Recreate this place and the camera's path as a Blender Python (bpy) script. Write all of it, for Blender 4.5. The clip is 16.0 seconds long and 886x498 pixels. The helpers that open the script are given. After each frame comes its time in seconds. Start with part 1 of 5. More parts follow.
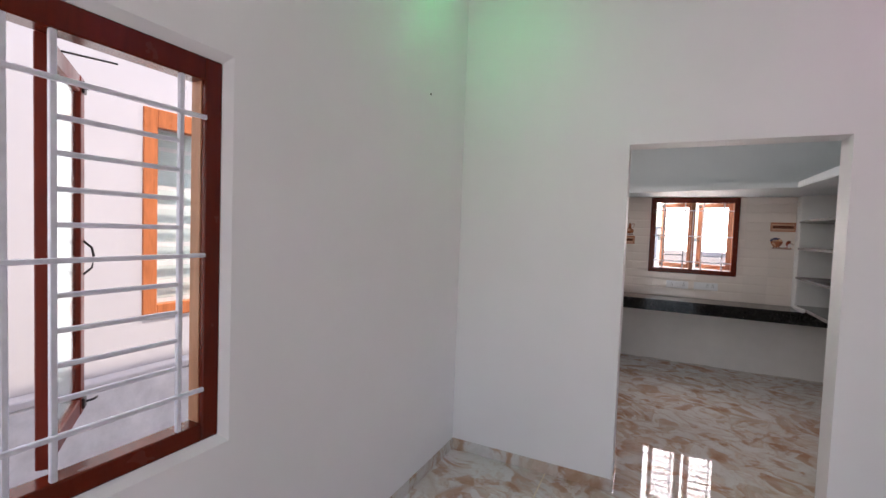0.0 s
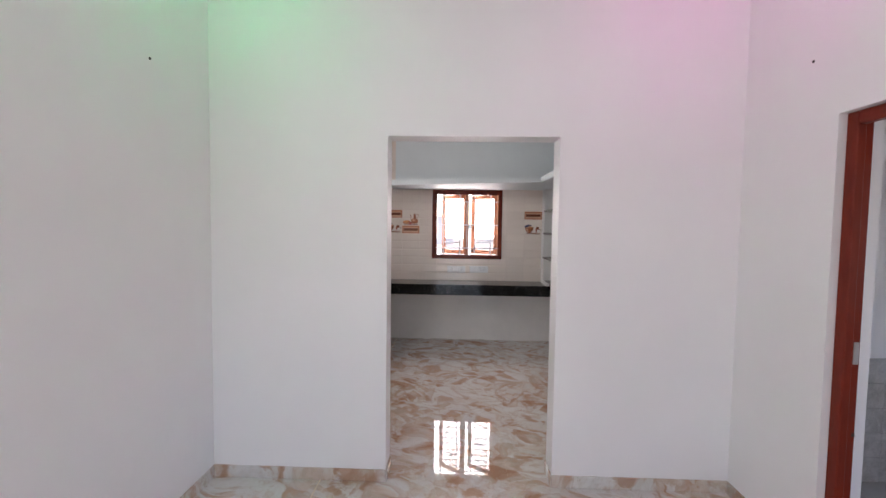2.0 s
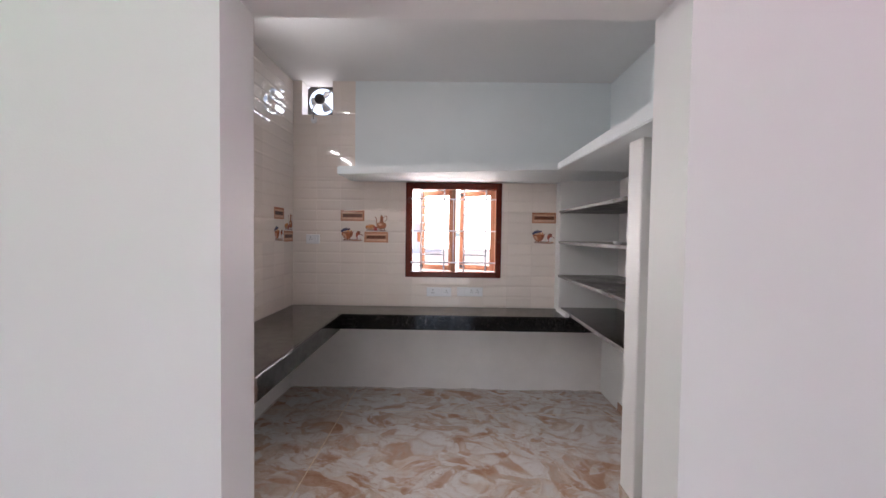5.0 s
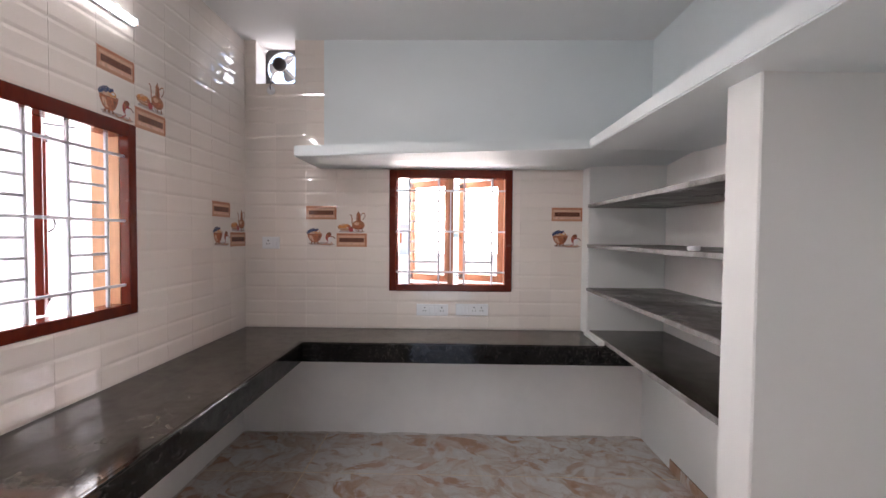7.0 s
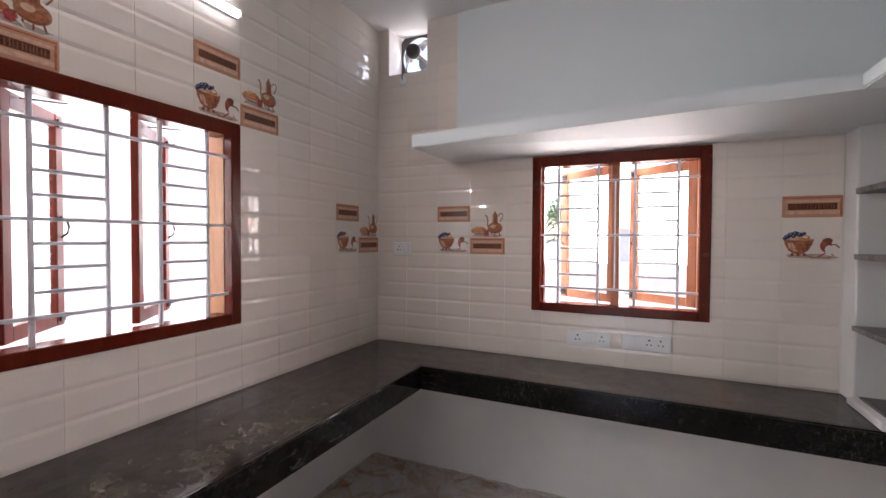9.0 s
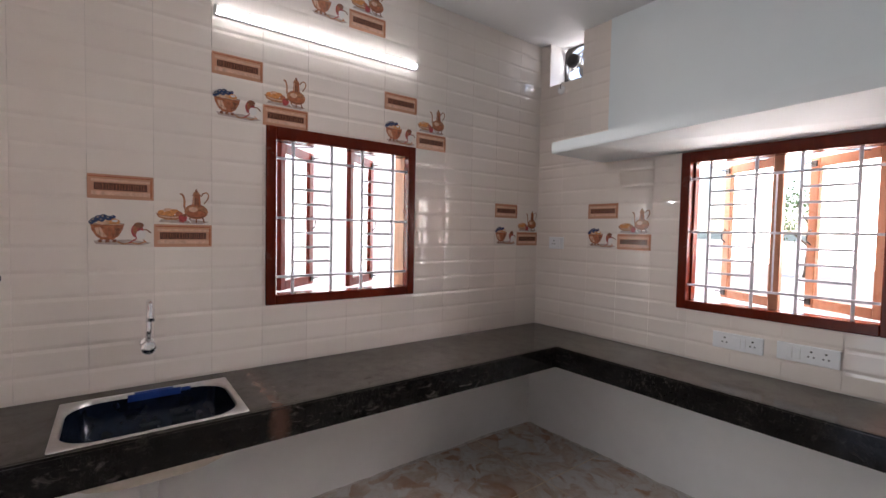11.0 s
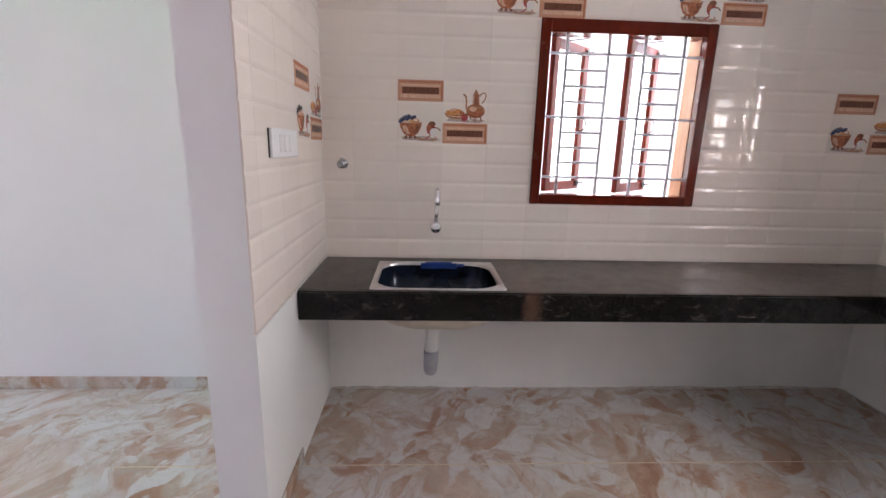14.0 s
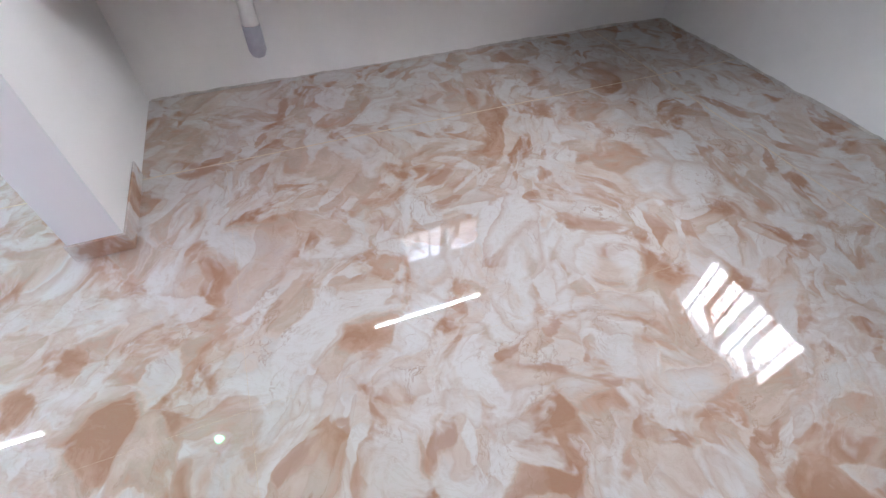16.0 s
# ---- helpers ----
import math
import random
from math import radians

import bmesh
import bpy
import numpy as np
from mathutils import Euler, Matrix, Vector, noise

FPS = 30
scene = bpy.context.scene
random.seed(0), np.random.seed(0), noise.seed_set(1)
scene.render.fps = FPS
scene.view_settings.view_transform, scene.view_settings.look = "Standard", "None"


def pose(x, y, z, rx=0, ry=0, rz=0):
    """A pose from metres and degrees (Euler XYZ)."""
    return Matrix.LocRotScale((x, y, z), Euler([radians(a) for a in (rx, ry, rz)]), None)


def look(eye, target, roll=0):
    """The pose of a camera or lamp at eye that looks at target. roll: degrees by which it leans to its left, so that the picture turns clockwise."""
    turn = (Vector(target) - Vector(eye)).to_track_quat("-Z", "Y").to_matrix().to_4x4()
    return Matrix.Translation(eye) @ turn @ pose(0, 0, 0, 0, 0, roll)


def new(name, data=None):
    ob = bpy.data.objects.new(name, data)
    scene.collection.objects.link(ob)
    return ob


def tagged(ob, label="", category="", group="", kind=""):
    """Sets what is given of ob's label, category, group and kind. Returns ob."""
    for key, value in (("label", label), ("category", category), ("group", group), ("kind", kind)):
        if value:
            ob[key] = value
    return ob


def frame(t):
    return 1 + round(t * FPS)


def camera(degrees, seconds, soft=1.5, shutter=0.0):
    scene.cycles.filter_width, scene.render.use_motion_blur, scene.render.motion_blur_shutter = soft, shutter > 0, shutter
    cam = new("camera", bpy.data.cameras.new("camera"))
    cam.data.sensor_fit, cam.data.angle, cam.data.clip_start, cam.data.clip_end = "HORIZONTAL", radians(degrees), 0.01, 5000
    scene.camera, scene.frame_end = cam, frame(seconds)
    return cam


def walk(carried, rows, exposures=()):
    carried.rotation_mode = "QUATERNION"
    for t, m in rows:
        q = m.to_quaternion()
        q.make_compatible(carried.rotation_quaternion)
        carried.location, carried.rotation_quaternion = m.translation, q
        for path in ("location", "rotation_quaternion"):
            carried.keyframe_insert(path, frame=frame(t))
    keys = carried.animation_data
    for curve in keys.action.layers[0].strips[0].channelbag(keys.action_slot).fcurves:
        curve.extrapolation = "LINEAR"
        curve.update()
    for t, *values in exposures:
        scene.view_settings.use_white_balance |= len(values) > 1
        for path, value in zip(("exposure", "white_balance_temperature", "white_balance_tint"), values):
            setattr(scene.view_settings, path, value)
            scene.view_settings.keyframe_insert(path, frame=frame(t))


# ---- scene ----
cam = camera(90.5, 16.0)
PATH = [
    (0, (1.302, -2.91, 1.608), (0.417, -1.118, 1.52), 2.1),
    (0.5, (1.407, -2.864, 1.629), (0.889, -0.935, 1.535), 1.5),
    (1, (1.458, -2.825, 1.632), (1.221, -0.841, 1.534), 0.9),
    (1.5, (1.507, -2.791, 1.63), (1.395, -0.797, 1.529), 0.8),
    (2, (1.54, -2.69, 1.622), (1.473, -0.693, 1.517), 0.8),
    (2.5, (1.542, -2.468, 1.6), (1.496, -0.471, 1.496), 0.8),
    (3, (1.529, -2.206, 1.617), (1.504, -0.209, 1.515), 0.7),
    (3.5, (1.57, -1.898, 1.623), (1.543, 0.099, 1.522), 0.8),
    (4, (1.597, -1.577, 1.615), (1.572, 0.421, 1.524), 0.8),
    (4.2, (1.606, -1.447, 1.605), (1.572, 0.551, 1.527), 0.8),
    (6.3, (1.634, -0.309, 1.608), (1.623, 1.69, 1.544), 0.7),
    (6.5, (1.642, -0.201, 1.612), (1.626, 1.798, 1.545), 0.6),
    (7, (1.674, 0.018, 1.611), (1.636, 2.016, 1.548), 0.5),
    (7.5, (1.7, 0.218, 1.61), (1.612, 2.215, 1.552), 0.3),
    (8, (1.704, 0.396, 1.601), (1.532, 2.388, 1.55), 0.2),
    (8.5, (1.725, 0.575, 1.599), (1.281, 2.524, 1.549), 0.0),
    (9, (1.837, 0.753, 1.61), (0.998, 2.568, 1.565), 0.3),
    (9.2, (1.885, 0.787, 1.607), (0.928, 2.543, 1.575), 0.3),
    (11.3, (2.533, 0.676, 1.616), (0.847, 1.748, 1.519), 1.1),
    (11.5, (2.529, 0.674, 1.625), (0.787, 1.651, 1.521), 1.0),
    (12, (2.514, 0.624, 1.602), (0.663, 1.374, 1.504), 0.9),
    (12.5, (2.526, 0.675, 1.597), (0.583, 1.14, 1.494), 1.4),
    (13, (2.547, 0.744, 1.588), (0.567, 0.998, 1.467), 1.6),
    (13.5, (2.537, 0.748, 1.563), (0.556, 0.901, 1.335), 1.7),
    (14, (2.514, 0.734, 1.491), (0.569, 0.829, 1.038), 1.5),
    (14.5, (2.501, 0.728, 1.404), (0.656, 0.792, 0.635), 1.2),
    (15, (2.509, 0.743, 1.295), (0.839, 0.829, 0.198), 0.4),
    (15.5, (2.526, 0.795, 1.24), (1.07, 1.022, -0.112), -0.2),
    (16, (2.531, 0.833, 1.221), (1.295, 1.334, -0.269), 1.0),
]
walk(cam, [(t, look(eye, target, roll)) for t, eye, target, roll in PATH],
     [(0, 2.25, 6850, 17), (0.7, 2.56, 6900, 18), (1.5, 2.70, 6800, 17), (4.2, 2.66, 6750, 18), (6.3, 2.97, 6700, 18), (7.5, 2.93, 6800, 17), (8.5, 2.84, 6800, 18), (9.2, 2.60, 6800, 19),
      (11.3, 2.66, 6700, 15), (12, 2.80, 6550, 13), (13, 2.78, 6550, 15), (14.5, 3.25, 6500, 16), (16, 3.58, 6100, 13)])

# light levels
SKY, SUN, TUBE, LAMP_L, LAMP_R, TUBE_W, TUBE_H, LAMP_E, VENT_L, LAMP_H = 0.11, 1.1, 1.6, 11.0, 35.0, 1.5, 2.2, 2.6, 0.30, 2.4

# ---- light ----
world = bpy.data.worlds.new("sky")
scene.world = world
world.use_nodes = True
wn = world.node_tree.nodes
sky = wn.new("ShaderNodeTexSky")
sky.sky_type = "NISHITA"
sky.sun_disc = False
sky.sun_elevation = radians(66)
sky.sun_rotation = radians(80)
wn["Background"].inputs["Strength"].default_value = SKY
world.node_tree.links.new(sky.outputs[0], wn["Background"].inputs[0])
sun = new("sun", bpy.data.lights.new("sun", "SUN"))
sun.data.energy, sun.data.angle, sun.data.color = SUN, radians(0.6), (1, 0.95, 0.88)
sun.matrix_world = look((12, 2, 27), (0, 0, 0))


HALL_END = -5.2


def area_lamp(name, eye, target, w, h, power, colour, shape="RECTANGLE"):
    d = bpy.data.lights.new(name, "AREA")
    d.shape, d.size, d.size_y, d.energy, d.color = shape, w, h, power, colour
    ob = new(name, d)
    ob.matrix_world = look(eye, target)
    return ob


# the sky's light in the windows, the fan's vent and an added, unseen entrance
area_lamp("window_light_left", (-0.50, 1.83, 1.95), (0.9, 1.83, 1.25), 3.2, 1.5, LAMP_L, (0.97, 0.98, 1.0))
area_lamp("window_light_rear", (1.66, 3.98, 2.02), (1.66, 3.0, 1.45), 3.2, 1.36, LAMP_R, (1.0, 0.97, 0.95))
area_lamp("window_light_hall", (-0.50, -2.40, 1.75), (0.9, -2.40, 1.35), 2.2, 1.5, LAMP_H, (0.97, 0.98, 1.0))
area_lamp("vent_light", (0.249, 3.86, 2.99), (0.30, 2.5, 2.90), 0.30, 0.32, VENT_L, (1.0, 0.97, 0.97))
area_lamp("unseen_entrance_fill", (1.4, HALL_END - 0.1, 1.2), (1.5, 0.0, 0.9), 1.75, 2.2, LAMP_E, (0.97, 0.98, 1.0))
# the two tube lights throw their light away from the wall
area_lamp("tube_lamp_kitchen", (0.049, 1.696, 2.696), (1.0, 1.696, 2.5), 1.17, 0.03, TUBE_W, (0.97, 0.985, 1.0))
area_lamp("tube_lamp_hall", (0.049, -2.434, 2.70), (1.0, -2.434, 2.55), 1.17, 0.03, TUBE_H, (0.97, 0.985, 1.0))


# ---- fitted plan ----
CEIL = 3.16             # kitchen ceiling
HCEIL = 3.34            # hall ceiling
HALL_Y0 = -5.2          # rear wall of the hall
HALL_X1 = 3.225         # right wall of the hall
DOOR_X0, DOOR_X1, DOOR_Z = 1.105, 2.148, 2.165   # opening into the kitchen
WALL_T = 0.178          # thickness of the wall between hall and kitchen
KIT_Y1 = 3.56           # tiled face of the kitchen's rear wall
TOP = 0.85              # worktop
PITCH, ROW = 0.2475, 0.33
LW = (1.348, 2.314, 1.185, 2.170)     # left kitchen window: y0, y1, z0, z1
BW = (1.172, 2.160, 1.158, 2.135)     # rear kitchen window: x0, x1, z0, z1
HW = (-2.89, -1.925, 0.885, 2.125)    # hall window: y0, y1, z0, z1
VENT = (0.091, 0.407, 2.817)          # x0, x1, z0 (up to the ceiling)


# ---- materials ----
def ramp(nt, stops, fac):
    r = nt.nodes.new("ShaderNodeValToRGB")
    els = r.color_ramp.elements
    while len(els) < len(stops):
        els.new(0.5)
    for e, (p, c) in zip(els, stops):
        e.position, e.color = p, (*c, 1)
    nt.links.new(fac, r.inputs[0])
    return r.outputs[0]


def noise_node(nt, vec, scale, detail=4.0, rough=0.55, distort=0.0):
    n = nt.nodes.new("ShaderNodeTexNoise")
    n.inputs["Scale"].default_value, n.inputs["Detail"].default_value = scale, detail
    n.inputs["Roughness"].default_value, n.inputs["Distortion"].default_value = rough, distort
    nt.links.new(vec, n.inputs["Vector"])
    return n


def maths(nt, op, a, b):
    n = nt.nodes.new("ShaderNodeMath")
    n.operation = op
    for i, v in enumerate((a, b)):
        if isinstance(v, (int, float)):
            n.inputs[i].default_value = v
        else:
            nt.links.new(v, n.inputs[i])
    return n.outputs[0]


def blank(name, rough=0.5, metal=0.0):
    m = bpy.data.materials.new(name)
    m.use_nodes = True
    b = m.node_tree.nodes["Principled BSDF"]
    b.inputs["Roughness"].default_value, b.inputs["Metallic"].default_value = rough, metal
    return m, m.node_tree, b


def place(nt, scale=(1, 1, 1), rot=(0, 0, 0), per_object=0.0, world_space=True):
    """Coordinates in metres, shifted per object where wanted."""
    if world_space:
        src = nt.nodes.new("ShaderNodeNewGeometry").outputs["Position"]
    else:
        src = nt.nodes.new("ShaderNodeTexCoord").outputs["Object"]
    mp = nt.nodes.new("ShaderNodeMapping")
    mp.inputs["Scale"].default_value, mp.inputs["Rotation"].default_value = scale, rot
    nt.links.new(src, mp.inputs["Vector"])
    out = mp.outputs[0]
    if per_object:
        inf = nt.nodes.new("ShaderNodeObjectInfo")
        add = nt.nodes.new("ShaderNodeVectorMath")
        add.operation = "MULTIPLY_ADD"
        comb = nt.nodes.new("ShaderNodeCombineXYZ")
        for i in range(3):
            nt.links.new(inf.outputs["Random"], comb.inputs[i])
        nt.links.new(comb.outputs[0], add.inputs[0])
        add.inputs[1].default_value = (per_object, per_object * 1.7, per_object * 0.6)
        nt.links.new(out, add.inputs[2])
        out = add.outputs[0]
    return out


def bumped(nt, b, height, strength, dist=0.01):
    bp = nt.nodes.new("ShaderNodeBump")
    bp.inputs["Strength"].default_value, bp.inputs["Distance"].default_value = strength, dist
    nt.links.new(height, bp.inputs["Height"])
    nt.links.new(bp.outputs[0], b.inputs["Normal"])


def paint(name, c, rough=0.6, vary=0.03, bump=0.25, big=1.1, fine=160.0):
    m, nt, b = blank(name, rough)
    v = place(nt)
    n1 = noise_node(nt, v, big, 4, 0.6)
    lo = tuple(x * (1 - vary) for x in c)
    hi = tuple(min(1, x * (1 + vary)) for x in c)
    nt.links.new(ramp(nt, [(0.3, lo), (0.7, hi)], n1.outputs[0]), b.inputs["Base Color"])
    n2 = noise_node(nt, v, fine, 3, 0.7)
    n3 = noise_node(nt, v, 9, 3, 0.5)
    bumped(nt, b, maths(nt, "ADD", n2.outputs[0], maths(nt, "MULTIPLY", n3.outputs[0], 3.0)), bump, 0.0015)
    return m


def wood(name, c, rough=0.28, grain=(26, 26, 5)):
    m, nt, b = blank(name, rough)
    v = place(nt, grain, world_space=False, per_object=6.0)
    n = noise_node(nt, v, 1.0, 5, 0.65, 0.6)
    dark = tuple(x * 0.78 for x in c)
    light = tuple(min(1, x * 1.16) for x in c)
    b.inputs["Specular IOR Level"].default_value = 0.22
    nt.links.new(ramp(nt, [(0.28, dark), (0.5, c), (0.75, light)], n.outputs[0]), b.inputs["Base Color"])
    n2 = noise_node(nt, place(nt), 7, 3)
    nt.links.new(ramp(nt, [(0.3, (rough * 0.8,) * 3), (0.75, (rough * 1.5,) * 3)], n2.outputs[0]), b.inputs["Roughness"])
    bumped(nt, b, n.outputs[0], 0.15, 0.002)
    return m


def plain(name, c, rough=0.4, metal=0.0, vary=0.08, scale=30.0):
    m, nt, b = blank(name, rough, metal)
    n = noise_node(nt, place(nt, world_space=False), scale, 3)
    lo = tuple(x * (1 - vary) for x in c)
    hi = tuple(min(1, x * (1 + vary)) for x in c)
    nt.links.new(ramp(nt, [(0.3, lo), (0.7, hi)], n.outputs[0]), b.inputs["Base Color"])
    return m


def glow(name, c, strength):
    m, nt, b = blank(name, 0.5)
    b.inputs["Base Color"].default_value = (0.9, 0.9, 0.9, 1)
    b.inputs["Emission Color"].default_value = (*c, 1)
    b.inputs["Emission Strength"].default_value = strength
    return m


def glass_mat(name, tint, rough=0.02):
    m, nt, b = blank(name, rough)
    b.inputs["Base Color"].default_value = (*tint, 1)
    b.inputs["Transmission Weight"].default_value = 1.0
    b.inputs["IOR"].default_value = 1.2
    return m


def marble_mat(name, rough=0.06, grey=1.0, bias=0.0):
    """Glossy vitrified tile: grey-white flakes with soft edges among tan and rust drifts, thin brown veins."""
    m, nt, b = blank(name, rough)
    v0 = place(nt, (1, 1, 1), (0, 0, 0.62))

    def shifted(vec, scale, detail, amount):
        n = noise_node(nt, vec, scale, detail, 0.55)
        add = nt.nodes.new("ShaderNodeVectorMath")
        add.operation = "MULTIPLY_ADD"
        nt.links.new(n.outputs["Color"], add.inputs[0])
        add.inputs[1].default_value = (amount,) * 3
        nt.links.new(vec, add.inputs[2])
        return add.outputs[0]

    def blended(fac, a, c):
        mx = nt.nodes.new("ShaderNodeMix")
        mx.data_type = "RGBA"
        nt.links.new(fac, mx.inputs["Factor"])
        nt.links.new(a, mx.inputs["A"])
        if isinstance(c, tuple):
            mx.inputs["B"].default_value = (*c, 1)
        else:
            nt.links.new(c, mx.inputs["B"])
        return mx.outputs["Result"]

    w = shifted(shifted(v0, 1.3, 2, 0.50), 5.5, 4, 0.13)

    def stretched(vec, sx, sy, turn):
        mp = nt.nodes.new("ShaderNodeMapping")
        mp.inputs["Scale"].default_value, mp.inputs["Rotation"].default_value = (sx, sy, 1), (0, 0, turn)
        nt.links.new(vec, mp.inputs["Vector"])
        return mp.outputs[0]

    def cells(vec, feature):
        vo = nt.nodes.new("ShaderNodeTexVoronoi")
        vo.feature = feature
        vo.inputs["Scale"].default_value = 1.0
        nt.links.new(vec, vo.inputs["Vector"])
        return vo

    st = stretched(w, 2.7, 5.6, 0.0)
    st2 = stretched(w, 5.2, 2.4, 0.5)
    g = grey
    palette = [(0.0, (0.775, 0.76, 0.745)), (0.34, (0.76, 0.735, 0.71)), (0.46, (0.69, 0.665, 0.64)), (0.56, (0.725, 0.64, 0.575)), (0.68, (0.66, 0.53, 0.445)),
               (0.78, (0.56, 0.465, 0.38)), (0.88, (0.59, 0.405, 0.30)), (1.0, (0.47, 0.275, 0.18))]
    palette = [(p, tuple(x * g for x in c)) for p, c in palette]
    mottle = noise_node(nt, w, 8, 7, 0.62, 0.5)
    base = None
    # broken stone: pale clasts among peach, tan and rust ones, large pieces and then small ones between them
    for vec, low, amount in ((stretched(w, 3.3, 7.6, 0.15), 0, 1), (stretched(w, 11.0, 5.2, 0.35), 0.46, 0.85), (stretched(w, 9.5, 21.0, -0.3), 0.51, 0.8)):
        soft_cells = cells(vec, "SMOOTH_F1")
        soft_cells.inputs["Smoothness"].default_value = 0.22
        tone = nt.nodes.new("ShaderNodeSeparateColor")
        nt.links.new(soft_cells.outputs["Color"], tone.inputs[0])
        mixed = maths(nt, "ADD", maths(nt, "ADD", tone.outputs[0], -0.5 * 0.75 - 0.03 + bias), maths(nt, "MULTIPLY", mottle.outputs[0], 0.75))
        layer = ramp(nt, palette, mixed)
        # rust rims where some of the pieces meet
        edge = maths(nt, "ADD", cells(vec, "DISTANCE_TO_EDGE").outputs["Distance"], maths(nt, "MULTIPLY", maths(nt, "SUBTRACT", mottle.outputs[0], 0.5), 0.22))
        rim = ramp(nt, [(0.0, (0.50, 0.50, 0.50)), (0.07, (0.28, 0.28, 0.28)), (0.18, (0, 0, 0))], edge)
        some = ramp(nt, [(0.42, (0, 0, 0)), (0.56, (1, 1, 1))], tone.outputs[1])
        layer = blended(maths(nt, "MULTIPLY", rim, some), layer, (0.52 * g, 0.335 * g, 0.235 * g))
        if base is None:
            base = layer
        else:
            patch = noise_node(nt, w, 2.0 + low * 3, 4, 0.6, 0.4)
            base = blended(ramp(nt, [(low, (0, 0, 0)), (low + 0.07, (amount,) * 3)], patch.outputs[0]), base, layer)
    # long thin veins and faint wisps
    n3 = noise_node(nt, st, 1.3, 7, 0.6, 0.7)
    line = ramp(nt, [(0.489, (0, 0, 0)), (0.5, (1, 1, 1)), (0.511, (0, 0, 0))], n3.outputs[0])
    n4 = noise_node(nt, v0, 3.2, 4, 0.6)
    line = maths(nt, "MULTIPLY", line, ramp(nt, [(0.44, (0, 0, 0)), (0.62, (0.65, 0.65, 0.65))], n4.outputs[0]))
    base = blended(line, base, (0.36, 0.22, 0.14))
    n6 = noise_node(nt, st2, 3.2, 7, 0.66, 2.0)
    fine = ramp(nt, [(0.47, (0, 0, 0)), (0.5, (0.20, 0.20, 0.20)), (0.53, (0, 0, 0))], n6.outputs[0])
    base = blended(fine, base, (0.42, 0.30, 0.21))
    nt.links.new(base, b.inputs["Base Color"])
    n7 = noise_node(nt, place(nt), 2.5, 4)
    nt.links.new(ramp(nt, [(0.3, (rough * 0.7,) * 3), (0.8, (rough * 1.8,) * 3)], n7.outputs[0]), b.inputs["Roughness"])
    return m


def granite_mat(name, c0, c1, vein, rough=0.2, reds=(), fleck=0.5, scuffs=1.0, polish=(0.50, 0.22)):
    """Polished dark stone: cloudy ground, speckle, sparse pale scratches and a few red-brown bands (axis, place)."""
    m, nt, b = blank(name, rough)
    v = place(nt, (1, 1, 1), (0.2, 0.1, 0.6))
    n1 = noise_node(nt, v, 9, 10, 0.78, 0.5)
    # polish worn off in clouds
    n8 = noise_node(nt, v, 11, 6, 0.7, 0.5)
    nt.links.new(ramp(nt, [(0.38, (polish[0],) * 3), (0.64, (polish[1],) * 3)], n8.outputs[0]), b.inputs["Specular IOR Level"])
    n2 = noise_node(nt, v, 120, 3, 0.7)
    f = maths(nt, "ADD", maths(nt, "MULTIPLY", n1.outputs[0], 0.82), maths(nt, "MULTIPLY", n2.outputs[0], 0.18))
    base = ramp(nt, [(0.40, c0), (0.50, tuple((x + y) / 2 for x, y in zip(c0, c1))), (0.58, c1), (0.70, tuple(x * fleck for x in vein))], f)

    def over(fac, a, c):
        mx = nt.nodes.new("ShaderNodeMix")
        mx.data_type = "RGBA"
        nt.links.new(fac, mx.inputs["Factor"])
        nt.links.new(a, mx.inputs["A"])
        mx.inputs["B"].default_value = (*c, 1)
        return mx.outputs["Result"]

    sc = place(nt, (60, 13, 30), (0.5, 0.3, 0.9))
    n3 = noise_node(nt, sc, 1.0, 7, 0.7, 0.8)
    n5 = noise_node(nt, v, 1.7, 3)
    scratch = maths(nt, "MULTIPLY", ramp(nt, [(0.55, (0, 0, 0)), (0.72, (0.6 * scuffs,) * 3)], n3.outputs[0]), ramp(nt, [(0.46, (0, 0, 0)), (0.60, (1, 1, 1))], n5.outputs[0]))
    base = over(scratch, base, vein)
    # scuffs that run across the stone
    n6 = noise_node(nt, place(nt, (16, 80, 40), (0.1, 0.2, 0.5)), 1.0, 6, 0.7, 1.2)
    n7 = noise_node(nt, v, 2.6, 5, 0.6)
    scuff = maths(nt, "MULTIPLY", ramp(nt, [(0.52, (0, 0, 0)), (0.72, (0.42 * scuffs,) * 3)], n6.outputs[0]), ramp(nt, [(0.46, (0, 0, 0)), (0.62, (1, 1, 1))], n7.outputs[0]))
    base = over(scuff, base, tuple(x * 0.8 for x in vein))
    pos = nt.nodes.new("ShaderNodeNewGeometry").outputs["Position"]
    xyz = nt.nodes.new("ShaderNodeSeparateXYZ")
    nt.links.new(pos, xyz.inputs[0])
    wob = noise_node(nt, v, 9, 5, 0.65)
    for axis, at in reds:
        d = maths(nt, "SUBTRACT", maths(nt, "ADD", xyz.outputs[axis], maths(nt, "MULTIPLY", wob.outputs[0], 0.10)), at + 0.05)
        d = maths(nt, "ABSOLUTE", d, 0.0)
        base = over(ramp(nt, [(0.010, (0.7, 0.7, 0.7)), (0.05, (0, 0, 0))], d), base, (0.125, 0.066, 0.048))
    nt.links.new(base, b.inputs["Base Color"])
    n4 = noise_node(nt, v, 4, 6, 0.65)
    nt.links.new(ramp(nt, [(0.3, (rough * 0.6,) * 3), (0.75, (rough * 1.9,) * 3)], n4.outputs[0]), b.inputs["Roughness"])
    bumped(nt, b, n2.outputs[0], 0.05, 0.001)
    return m


